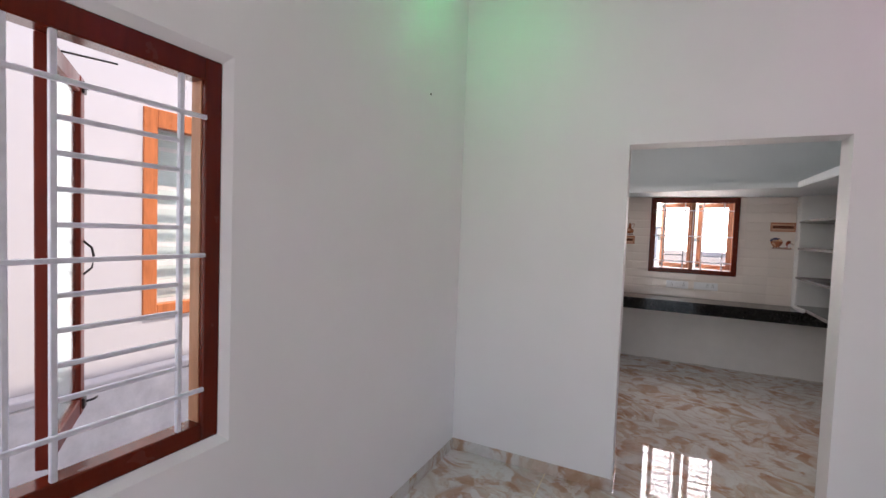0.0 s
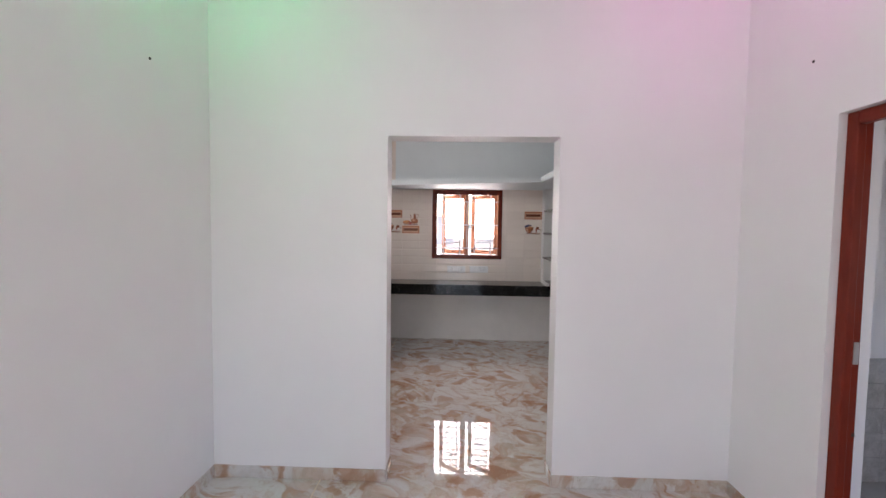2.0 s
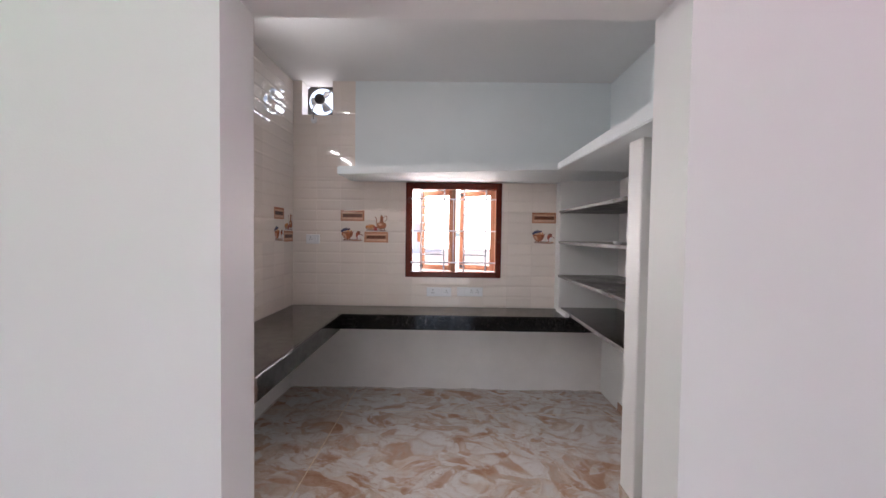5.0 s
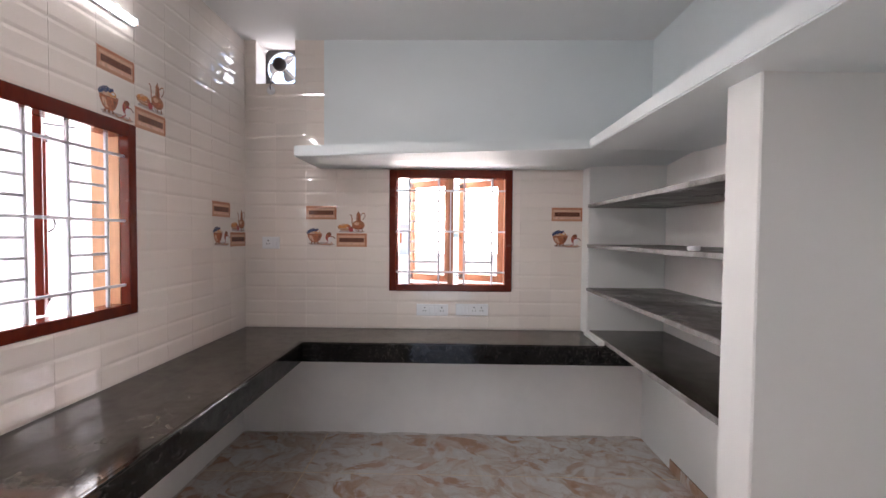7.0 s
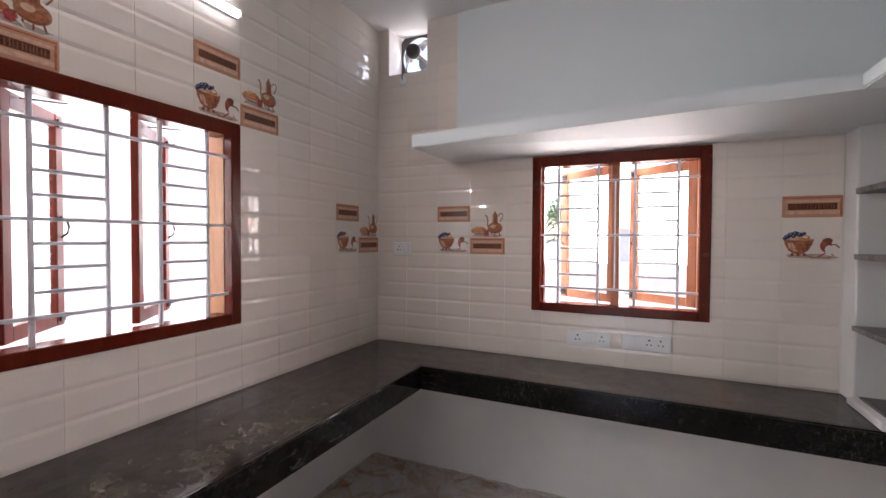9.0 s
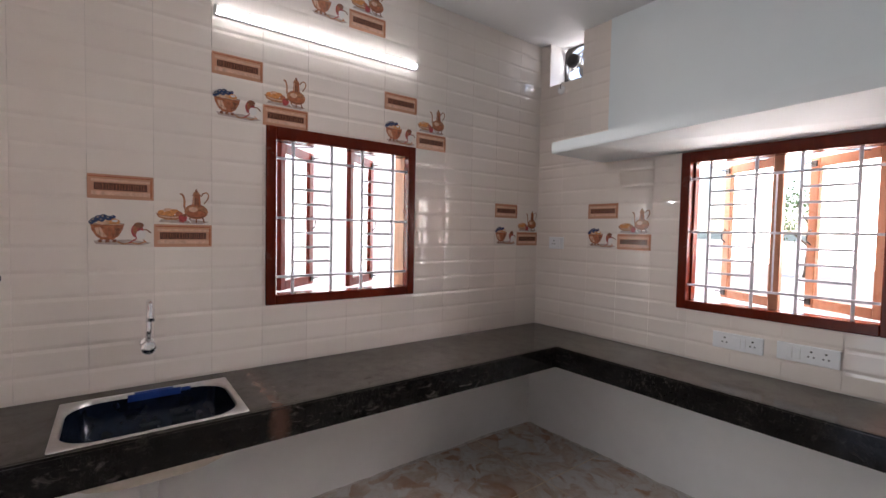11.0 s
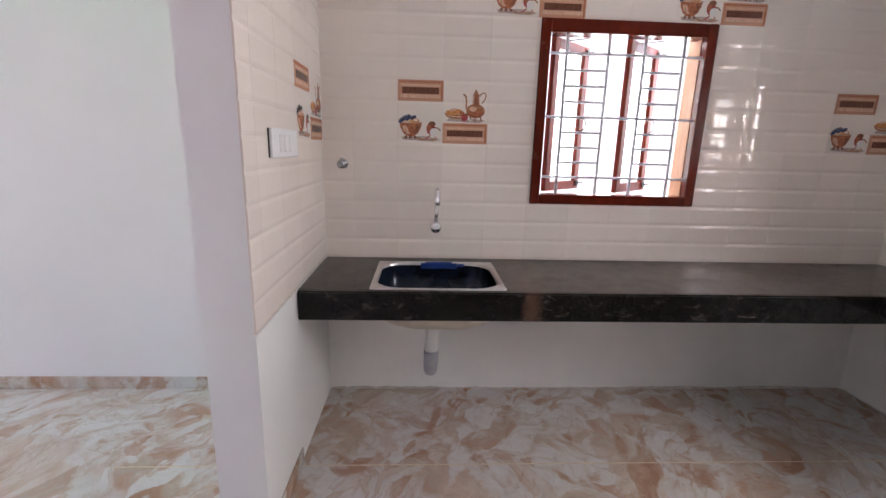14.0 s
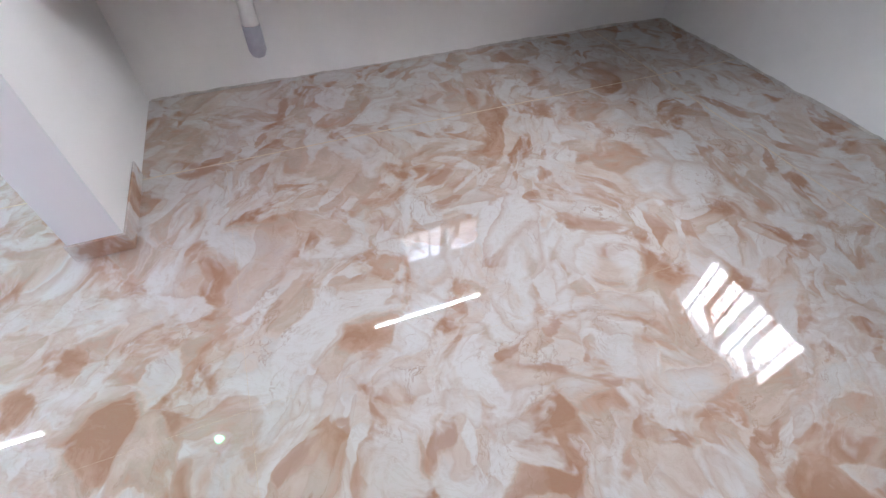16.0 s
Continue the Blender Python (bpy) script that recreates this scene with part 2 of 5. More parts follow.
def glaze_mat(name, c, rough=0.1, vary=0.035):
    m, nt, b = blank(name, rough)
    inf = nt.nodes.new("ShaderNodeObjectInfo")
    n = noise_node(nt, place(nt), 6, 4)
    f = maths(nt, "ADD", maths(nt, "MULTIPLY", inf.outputs["Random"], 0.6), maths(nt, "MULTIPLY", n.outputs[0], 0.4))
    lo = tuple(x * (1 - vary) for x in c)
    hi = tuple(min(1, x * (1 + vary)) for x in c)
    nt.links.new(ramp(nt, [(0.2, lo), (0.8, hi)], f), b.inputs["Base Color"])
    n2 = noise_node(nt, place(nt), 14, 3)
    bumped(nt, b, n2.outputs[0], 0.05, 0.003)
    return m


M_WALL = paint("wall_paint_white", (0.83, 0.815, 0.82), 0.5, 0.025)
M_KPAINT = paint("wall_paint_cool_white", (0.755, 0.815, 0.835), 0.55, 0.03)
M_FIN = paint("wall_paint_plain_white", (0.80, 0.81, 0.80), 0.55, 0.03)
M_ROUGH = paint("plaster_white", (0.86, 0.845, 0.83), 0.75, 0.05, 0.5, 2.0, 90)
M_CEIL = paint("ceiling_paint", (0.80, 0.80, 0.80), 0.7, 0.02)
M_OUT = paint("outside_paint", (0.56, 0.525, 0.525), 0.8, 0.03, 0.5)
M_TILE = glaze_mat("cream_glazed_tile", (0.82, 0.745, 0.69), 0.035)
M_TILE_BROWN = glaze_mat("tan_glazed_tile", (0.56, 0.285, 0.185), 0.12, 0.1)
M_DARKBAND = plain("dark_brown_print", (0.10, 0.034, 0.020), 0.15, 0, 0.5, 90)
M_TERRA = plain("terracotta_print", (0.40, 0.135, 0.065), 0.15, 0, 0.35, 60)
M_BRONZE = plain("bronze_print", (0.40, 0.175, 0.09), 0.15, 0, 0.45, 60)
M_TAN = plain("light_tan_print", (0.67, 0.42, 0.30), 0.15, 0, 0.2, 60)
M_UMBER = plain("umber_print", (0.23, 0.085, 0.045), 0.15, 0, 0.4, 80)
M_BLUE = plain("blue_grape_print", (0.03, 0.05, 0.13), 0.15, 0, 0.5, 80)
M_ORANGE = plain("orange_fruit_print", (0.62, 0.26, 0.09), 0.15, 0, 0.3, 80)
M_RED = plain("red_fruit_print", (0.38, 0.06, 0.06), 0.15, 0, 0.4, 80)
M_PALE = plain("pale_print", (0.78, 0.74, 0.72), 0.15)
M_GREY = plain("grey_shadow_print", (0.45, 0.36, 0.32), 0.15, 0, 0.2, 60)
M_FLOOR = marble_mat("marble_floor_tile", 0.02, 0.88, 0.065)
M_SKIRT = marble_mat("marble_skirting", 0.12, 0.85, 0.20)
M_GROUT = plain("floor_grout", (0.66, 0.54, 0.38), 0.8, 0, 0.15)
M_GRANITE = granite_mat("dark_granite_polished", (0.006, 0.005, 0.004), (0.060, 0.048, 0.038), (0.26, 0.235, 0.21), 0.095, ((1, 1.245), (0, 2.18)), 0.5, 0.55)
M_FASCIA = granite_mat("black_granite_edge", (0.004, 0.004, 0.0042), (0.010, 0.0088, 0.008), (0.34, 0.31, 0.29), 0.07, ((1, 1.245),), 0.10, 0.5, (0.26, 0.12))
M_NOSE = granite_mat("polished_granite_nosing", (0.006, 0.005, 0.004), (0.03, 0.025, 0.02), (0.2, 0.18, 0.16), 0.06, (), 0.3, 0.3, (0.9, 0.6))
M_SHELF = granite_mat("grey_stone_shelf", (0.06, 0.055, 0.052), (0.12, 0.11, 0.105), (0.26, 0.24, 0.23), 0.3)
M_SAWN = granite_mat("sawn_stone_edge", (0.14, 0.13, 0.125), (0.30, 0.285, 0.275), (0.5, 0.48, 0.46), 0.5)
M_DADO = granite_mat("grey_dado_tile", (0.42, 0.40, 0.38), (0.58, 0.56, 0.54), (0.8, 0.78, 0.76), 0.2)
M_FRAME = wood("mahogany_varnish", (0.115, 0.013, 0.005), 0.2)
M_SASH = wood("teak_varnish", (0.52, 0.165, 0.06), 0.3)
# rear shutters' copy of the shutter wood, paler because daylight is coloured in
M_SHUTTER_LIT = wood("daylit_shutter_wood", (0.36, 0.165, 0.095), 0.3)
M_DOORW = wood("red_brown_gloss", (0.175, 0.020, 0.009), 0.35)
M_BAR = plain("pale_enamel", (0.68, 0.67, 0.73), 0.35)
M_IRON = plain("dark_iron", (0.05, 0.045, 0.045), 0.45, 0.6)
M_CHROME = plain("chrome", (0.82, 0.82, 0.84), 0.12, 1.0, 0.04)
M_WORN = plain("worn_chrome", (0.40, 0.40, 0.42), 0.22, 1.0, 0.2)
M_BLADE = plain("dull_fan_metal", (0.42, 0.42, 0.43), 0.3, 0.7, 0.2)
M_PLATE = plain("dusty_fan_plate", (0.12, 0.115, 0.115), 0.55, 0.3, 0.25)
# pale orange holds the daylight on the frames' right inner sides
M_LIT_REVEAL = wood("daylit_reveal_wood", (0.50, 0.25, 0.14), 0.35)
M_STEEL = plain("brushed_steel", (0.62, 0.60, 0.58), 0.28, 1.0, 0.08)
M_BOWL = plain("film_covered_steel", (0.007, 0.013, 0.028), 0.14, 0.3, 0.4, 12)
M_FILM = plain("blue_protective_film", (0.01, 0.045, 0.22), 0.3, 0, 0.3, 12)
M_UNDER = plain("cream_coated_steel", (0.60, 0.52, 0.44), 0.5)
M_PVC = plain("white_pvc", (0.72, 0.71, 0.70), 0.4, 0, 0.12, 12)
M_PVCG = plain("grey_pvc", (0.33, 0.33, 0.37), 0.45)
M_SWITCH = plain("white_plastic", (0.84, 0.85, 0.87), 0.25, 0, 0.02)
M_SOCK = plain("dark_slot", (0.03, 0.03, 0.03), 0.6)
M_FROST = glass_mat("frosted_glass", (0.82, 0.93, 0.91), 0.14)
M_FROST_PALE = glass_mat("pale_frosted_glass", (0.74, 0.70, 0.70), 0.10)
M_TUBE = glow("tube_glow", (0.92, 0.97, 1.0), TUBE)
M_GREENLED = glow("green_led", (0.1, 1.0, 0.35), 40)
M_PINKLED = glow("pink_led", (1.0, 0.25, 0.75), 34)
M_SEAM = plain("pale_seam", (0.62, 0.61, 0.60), 0.5)
M_GROUND = paint("sandy_ground", (0.42, 0.37, 0.31), 0.95, 0.2, 0.8, 0.6, 30)
M_CEMENT = paint("cement", (0.50, 0.48, 0.46), 0.9, 0.15, 0.6, 1.5, 50)
M_PLINTH = paint("stained_plinth", (0.66, 0.63, 0.63), 0.9, 0.16, 0.5, 6.0, 60)
M_SEAM_DIRT = paint("dusty_plaster", (0.55, 0.51, 0.47), 0.9, 0.25, 0.6, 14.0, 90)
M_LEAF = paint("leaf", (0.07, 0.12, 0.035), 0.6, 0.4, 0.1, 3)
M_BARK = paint("bark", (0.16, 0.11, 0.07), 0.9, 0.3, 0.6, 5)
M_HILL = paint("far_hill", (0.10, 0.12, 0.10), 0.95, 0.3, 0.1, 0.05, 1)


# ---- mesh helpers ----
def box(bm, x0, x1, y0, y1, z0, z1, bevel=0.0, mat=0, seg=1):
    vs = [bm.verts.new((x, y, z)) for x in (x0, x1) for y in (y0, y1) for z in (z0, z1)]
    fs = []
    for q in ((0, 1, 3, 2), (4, 6, 7, 5), (0, 4, 5, 1), (2, 3, 7, 6), (0, 2, 6, 4), (1, 5, 7, 3)):
        f = bm.faces.new([vs[i] for i in q])
        f.material_index = mat
        fs.append(f)
    if bevel:
        edges = list({e for f in fs for e in f.edges})
        bmesh.ops.bevel(bm, geom=edges, offset=bevel, segments=seg, affect="EDGES")
    return fs


def tube_path(bm, pts, radius, n=10, closed_ends=True, mat=0):
    """A round bar along a chain of points; radius may be a list."""
    rings = []
    for i, p in enumerate(pts):
        a = Vector(pts[max(i - 1, 0)])
        c = Vector(pts[min(i + 1, len(pts) - 1)])
        d = (c - a).normalized()
        q = d.to_track_quat("Z", "Y").to_matrix()
        r = radius[i] if isinstance(radius, (list, tuple)) else radius
        rings.append([bm.verts.new(Vector(p) + q @ Vector((r * math.cos(2 * math.pi * k / n), r * math.sin(2 * math.pi * k / n), 0))) for k in range(n)])
    for a, b in zip(rings, rings[1:]):
        for k in range(n):
            f = bm.faces.new((a[k], a[(k + 1) % n], b[(k + 1) % n], b[k]))
            f.material_index, f.smooth = mat, True
    if closed_ends:
        for r in (rings[0][::-1], rings[-1]):
            bm.faces.new(r).material_index = mat


def lathe(bm, profile, n=20, mat=0, axis="z"):
    """Profile of (radius, height) turned round an axis."""
    turn = {"z": Matrix.Identity(3), "x": Matrix.Rotation(radians(90), 3, "Y"), "y": Matrix.Rotation(radians(-90), 3, "X")}[axis]
    rings = [[bm.verts.new(turn @ Vector((r * math.cos(2 * math.pi * k / n), r * math.sin(2 * math.pi * k / n), h))) for k in range(n)] for r, h in profile]
    for a, b in zip(rings, rings[1:]):
        for k in range(n):
            f = bm.faces.new((a[k], a[(k + 1) % n], b[(k + 1) % n], b[k]))
            f.material_index, f.smooth = mat, True
    bm.faces.new(rings[0][::-1]).material_index = mat
    bm.faces.new(rings[-1]).material_index = mat


def to_mesh(name, bm, mats, normals=True):
    me = bpy.data.meshes.new(name)
    if normals:
        bmesh.ops.recalc_face_normals(bm, faces=bm.faces[:])
    bm.to_mesh(me)
    bm.free()
    for m in (mats if isinstance(mats, (list, tuple)) else [mats]):
        me.materials.append(m)
    return me


def part(name, bm, mats, parent=None, label="", at=None):
    ob = new(name, to_mesh(name, bm, mats))
    ob.parent = parent
    if at is not None:
        ob.matrix_basis = at
    if label:
        tagged(ob, label)
    return ob


def thing(name, m, label, category, group="", kind=""):
    ob = new(name)
    ob.matrix_basis = m
    return tagged(ob, label, category, group, kind)


def boxes_part(name, rects, mats, parent=None, label="", bevel=0.0, at=None):
    bm = bmesh.new()
    for r in rects:
        box(bm, *r, bevel=bevel)
    return part(name, bm, mats, parent, label, at)


def wall(name, rects, mats, label):
    ob = boxes_part(name, rects, mats)
    return tagged(ob, label, "wall", "", "structure")


def holed(u0, u1, z0, z1, holes):
    """Rectangles that fill a face round its holes."""
    us = sorted({u0, u1, *[min(max(h[i], u0), u1) for h in holes for i in (0, 1)]})
    out = []
    for a, b in zip(us, us[1:]):
        if b - a < 1e-6:
            continue
        cuts = sorted((h[2], h[3]) for h in holes if h[0] < (a + b) / 2 < h[1])
        z = z0
        for c, d in cuts:
            if c > z + 1e-6:
                out.append((a, b, z, min(c, z1)))
            z = max(z, d)
        if z1 > z + 1e-6:
            out.append((a, b, z, z1))
    return out


# ---- structure ----
# outer walls are 0.22 thick, the tiles stand 8 mm proud of the plaster
OUT_T = 0.22
HALL_T = 0.13                        # the hall's outer wall
SET = 0.008
SIDE = 3.25                          # right kitchen wall
win_l = (LW[0] + 0.012, LW[1] - 0.012, LW[2] + 0.012, LW[3] - 0.012)
win_b = (BW[0] + 0.012, BW[1] - 0.012, BW[2] + 0.012, BW[3] - 0.012)
vent_h = (VENT[0], VENT[1], VENT[2], CEIL)

wall_left = wall("wall_left_kitchen", [(-OUT_T, -SET, a, b, c, d) for a, b, c, d in holed(WALL_T, KIT_Y1 + OUT_T, 0, CEIL, [win_l])],
                 M_ROUGH, "white plastered kitchen wall clad with cream tiles")
wall_back = wall("wall_rear_kitchen", [(a, b, KIT_Y1 + SET, KIT_Y1 + OUT_T, c, d) for a, b, c, d in holed(-SET, 3.6, 0, CEIL, [win_b, vent_h])],
                 M_ROUGH, "white plastered kitchen rear wall with cream tiles")
wall_div = wall("wall_divider", [(a, b, 0.0, WALL_T - SET if b <= DOOR_X0 + 0.01 else WALL_T, c, d) for a, b, c, d in
                                 holed(-OUT_T, 3.6, 0, HCEIL, [(DOOR_X0, DOOR_X1, -1, DOOR_Z)])],
                M_WALL, "white painted dividing wall with an open doorway")
wall_hall_l = wall("wall_left_hall", [(-HALL_T, 0, a, b, c, d) for a, b, c, d in holed(HALL_Y0, 0, 0, HCEIL, [(HW[0] - 0.032, HW[1] + 0.032, HW[2] - 0.032, HW[3] + 0.032)])],
                   M_WALL, "white painted hall wall with a barred window")
DR = (-1.62, -0.65, 0.0, 2.146)      # doorway in the hall's right wall
wall_hall_r = wall("wall_right_hall", [(HALL_X1, HALL_X1 + 0.2, a, b, c, d) for a, b, c, d in holed(HALL_Y0, 0, 0, HCEIL, [(DR[0], DR[1], -1, DR[3])])],
                   M_WALL, "white painted hall wall with a door frame")
REAR = (0.5, 2.3, 0.0, 2.3)          # unseen entrance behind the walker, added to let light in
wall_hall_b = wall("wall_rear_hall", [(a, b, HALL_Y0 - 0.2, HALL_Y0, c, d) for a, b, c, d in holed(-OUT_T, 3.425, 0, HCEIL, [(REAR[0], REAR[1], -1, REAR[3])])],
                   M_WALL, "white painted rear wall with an added, unseen entrance gap")
wall_right = wall("wall_right_kitchen", [(SIDE, 3.6, a, b, c, d) for a, b, c, d in holed(WALL_T, 1.512, 0, CEIL, [])], M_FIN, "cool white painted kitchen wall")
wall("wall_right_upper", [(SIDE, 3.6, 1.512, KIT_Y1 + SET, 2.302, CEIL)], M_KPAINT, "cool white painted kitchen wall above the loft")
wall("wall_shelf_recess", [(3.31, 3.6, 1.565, KIT_Y1 + SET, 0.846, 2.30)], M_ROUGH, "cream-white plastered wall behind the shelves")
wall("wall_shelf_base", [(3.205, 3.6, 1.70, 3.512, 0, 0.845)], M_FIN, "cool white painted wall below the shelves")
# plaster under the worktop stands a little proud
base_back = wall("wall_rear_base", [(0.0, 3.205, 3.512, KIT_Y1 + SET, 0, 0.80)], M_ROUGH, "white plastered wall below the worktop")
base_left = wall("wall_left_base", [(-SET, 0.0, 0.172, 3.512, 0, 0.80)], M_ROUGH, "white plastered wall below the worktop")


def plaster_seam(along, a, b, at, out, seed):
    """Uneven bead of plaster left where a wall meets the floor."""
    bm = bmesh.new()
    rng = random.Random(seed)
    n, last = int((b - a) / 0.03), None
    lift = 0.006
    for k in range(n + 1):
        u = a + (b - a) * k / n
        lift = min(0.016, max(0.003, lift + rng.uniform(-0.004, 0.004)))
        depth = 0.002 + 0.45 * lift + rng.uniform(0, 0.002)
        prof = ((0.0002, 0.0), (depth, 0.0), (depth * 0.8, lift * 0.6), (0.0002, lift))
        ring = [bm.verts.new((at + out * d, u, z) if along == "y" else (u, at + out * d, z)) for d, z in prof]
        if last:
            for i in range(4):
                bm.faces.new((last[i], last[(i + 1) % 4], ring[(i + 1) % 4], ring[i]))
        last = ring
    tagged(part("trim_plaster_seam", bm, M_SEAM_DIRT), "uneven grey plaster bead where wall meets floor", "trim", "", "structure")


plaster_seam("y", 0.19, 3.50, 0.0, 1, 5)
plaster_seam("x", 0.02, 3.19, 3.512, -1, 6)
# painted panel above the loft
wall_panel = wall("wall_rear_panel", [(0.643, SIDE, KIT_Y1 - 0.006, KIT_Y1 + SET - 0.002, 2.2, CEIL)], M_KPAINT, "pale blue-white painted wall above the loft")
front_base = wall("wall_divider_base", [(0.0, DOOR_X0, WALL_T - SET, WALL_T - 0.002, 0, TOP - 0.004)], M_FIN, "white plaster below the cream tiles")

# the ceiling, one mesh over both rooms
tagged(boxes_part("ceiling", [(-OUT_T, 3.6, WALL_T, KIT_Y1 + OUT_T, CEIL, CEIL + 0.15), (-OUT_T, 3.425, HALL_Y0 - 0.2, WALL_T - 0.001, HCEIL, HCEIL + 0.12)], M_CEIL), "flat white painted ceiling", "ceiling", "", "structure")
tagged(boxes_part("roof_edge", [(-0.45, 3.9, HALL_Y0 - 0.5, KIT_Y1 + 0.5, HCEIL + 0.122, HCEIL + 0.25)], M_CEMENT), "flat concrete roof slab", "roof", "", "structure")


# lofts: concrete slabs carried round the rear and right walls
def prism(name, corners, mats, label, category):
    """A slab from four (x, y, z_bottom, z_top) corners."""
    bm = bmesh.new()
    lo = [bm.verts.new((x, y, a)) for x, y, a, b in corners]
    hi = [bm.verts.new((x, y, b)) for x, y, a, b in corners]
    bm.faces.new(lo[::-1])
    bm.faces.new(hi)
    n = len(corners)
    for i in range(n):
        bm.faces.new((lo[i], lo[(i + 1) % n], hi[(i + 1) % n], hi[i]))
    bmesh.ops.bevel(bm, geom=bm.edges[:], offset=0.006, segments=2, affect="EDGES")
    return tagged(part(name, bm, mats), label, category, "", "structure")


prism("loft_slab_rear", [(0.605, 2.978, 2.134, 2.207), (2.583, 2.978, 2.196, 2.258), (3.31, 2.978, 2.196, 2.258), (3.31, KIT_Y1 - 0.002, 2.139, 2.215), (0.605, KIT_Y1 - 0.002, 2.139, 2.207)],
      M_KPAINT, "white painted concrete loft slab above the window", "loft")
prism("loft_slab_side", [(2.572, WALL_T + 0.002, 2.142, 2.246), (SIDE - 0.002, WALL_T + 0.002, 2.142, 2.246), (3.31, 1.7, 2.142, 2.246), (3.31, 2.974, 2.18, 2.256), (2.583, 2.974, 2.196, 2.256)],
      M_KPAINT, "white painted concrete loft slab over the shelves", "loft")

# fins of the shelf recess
tagged(boxes_part("wall_fin_front", [(2.70, 3.40, 1.512, 1.70, 0, 2.20)], M_FIN, bevel=0.006), "white painted fin wall carrying stone shelves", "wall", "", "structure")
tagged(boxes_part("wall_fin_rear", [(2.722, 3.31, 3.405, KIT_Y1 + 0.004, TOP + 0.001, 2.185)], M_FIN, bevel=0.006), "white painted short fin beside the shelves", "wall", "", "structure")
tagged(boxes_part("plaster_kerb", [(2.70, 2.742, 3.062, 3.405, TOP + 0.001, 0.886)], M_FIN, bevel=0.004), "white plaster strip on the end of the worktop", "trim", "", "structure")

# base under the floor tiles, as one sheet
floor = boxes_part("floor", [(-OUT_T, 3.6, HALL_Y0 - 0.2, KIT_Y1 + OUT_T, -0.12, -0.0006)], M_GROUT)
tagged(floor, "floor bed with tan joints between marble tiles", "floor", "", "structure")

# ---- ground and surroundings ----
bm = bmesh.new()
R = 3000
vs = [bm.verts.new((x, y, -0.45)) for x, y in ((-R, -R), (R, -R), (R, R), (-R, R))]
bm.faces.new(vs)
tagged(part("ground", bm, M_GROUND), "dry sandy ground reaching the horizon", "ground", "", "structure")
tagged(boxes_part("pavement", [(-2.2, -OUT_T - 0.002, -9, 8, -0.40, -0.30)], M_CEMENT), "grey cement strip between the houses", "pavement", "", "structure")

# side room behind the red-brown door frame
tagged(boxes_part("floor_side_room", [(3.6, 5.6, -3.0, 0.5, -0.12, 0.0), (3.425, 3.6, DR[0], DR[1], -0.12, 0.0)], M_CEMENT), "plain floor of the side room", "floor", "", "structure")
# the hole in the far wall is unseen, cut to brighten this room
side_wall = wall("wall_side_room", [(5.4, 5.6, a, b, c, d) for a, b, c, d in holed(-3.0, 0.5, 0, CEIL, [(-2.4, -1.2, 0.9, 2.1)])] + [(3.425, 5.4, -3.2, -3.0, 0, CEIL), (3.6, 5.4, 0.178, 0.5, 0, CEIL)], M_WALL, "white painted wall of the side room")
tagged(boxes_part("ceiling_side_room", [(3.425, 5.6, -3.2, 0.5, CEIL, CEIL + 0.15)], M_CEIL), "white side room ceiling", "ceiling", "", "structure")


# soft grout lines in the tiled corners
tagged(boxes_part("trim_corner", [(0.0, 0.0035, KIT_Y1 - 0.0035, KIT_Y1, TOP, CEIL)], M_TILE), "cream grouted corner of the tiles", "trim", "", "structure")
tagged(boxes_part("trim_corner", [(0.0, 0.0035, WALL_T, WALL_T + 0.0035, TOP, CEIL)], M_TILE), "cream grouted corner of the tiles", "trim", "", "structure")


# ---- windows ----
def grille_bars(parent, cx0, cx1, cz0, cz1, fr_v, fr_h, shorts, y, centre):
    def bar(w, x0, x1, z0, z1, dy=0.0):
        boxes_part("grille_bar", [(x0, x1, y + dy - w / 2, y + dy + w / 2, z0, z1)], M_BAR, parent, "", 0.002)
    W, H = cx1 - cx0, cz1 - cz0
    xs = [cx0 + W * f for f in fr_v]
    zs = [cz0 + H * f for f in fr_h]
    for x in xs:
        bar(0.015, x - 0.0075, x + 0.0075, cz0, cz1)
    for z in zs:
        bar(0.012, cx0, cx1, z - 0.0068, z + 0.0068, -0.013)
    for a, b in (((0, 1), (2, 3)) if len(xs) == 4 else ((0, 1), (1, 2))):
        for za, zb in zip(zs, zs[1:]):
            for k in range(1, shorts + 1):
                z = za + (zb - za) * k / (shorts + 1)
                bar(0.011, xs[a] + 0.007, xs[b] - 0.007, z - 0.0066, z + 0.0066)
    if centre:
        bar(0.008, (cx0 + cx1) / 2 - 0.004, (cx0 + cx1) / 2 + 0.004, zs[0] + 0.005, zs[-1] - 0.005)


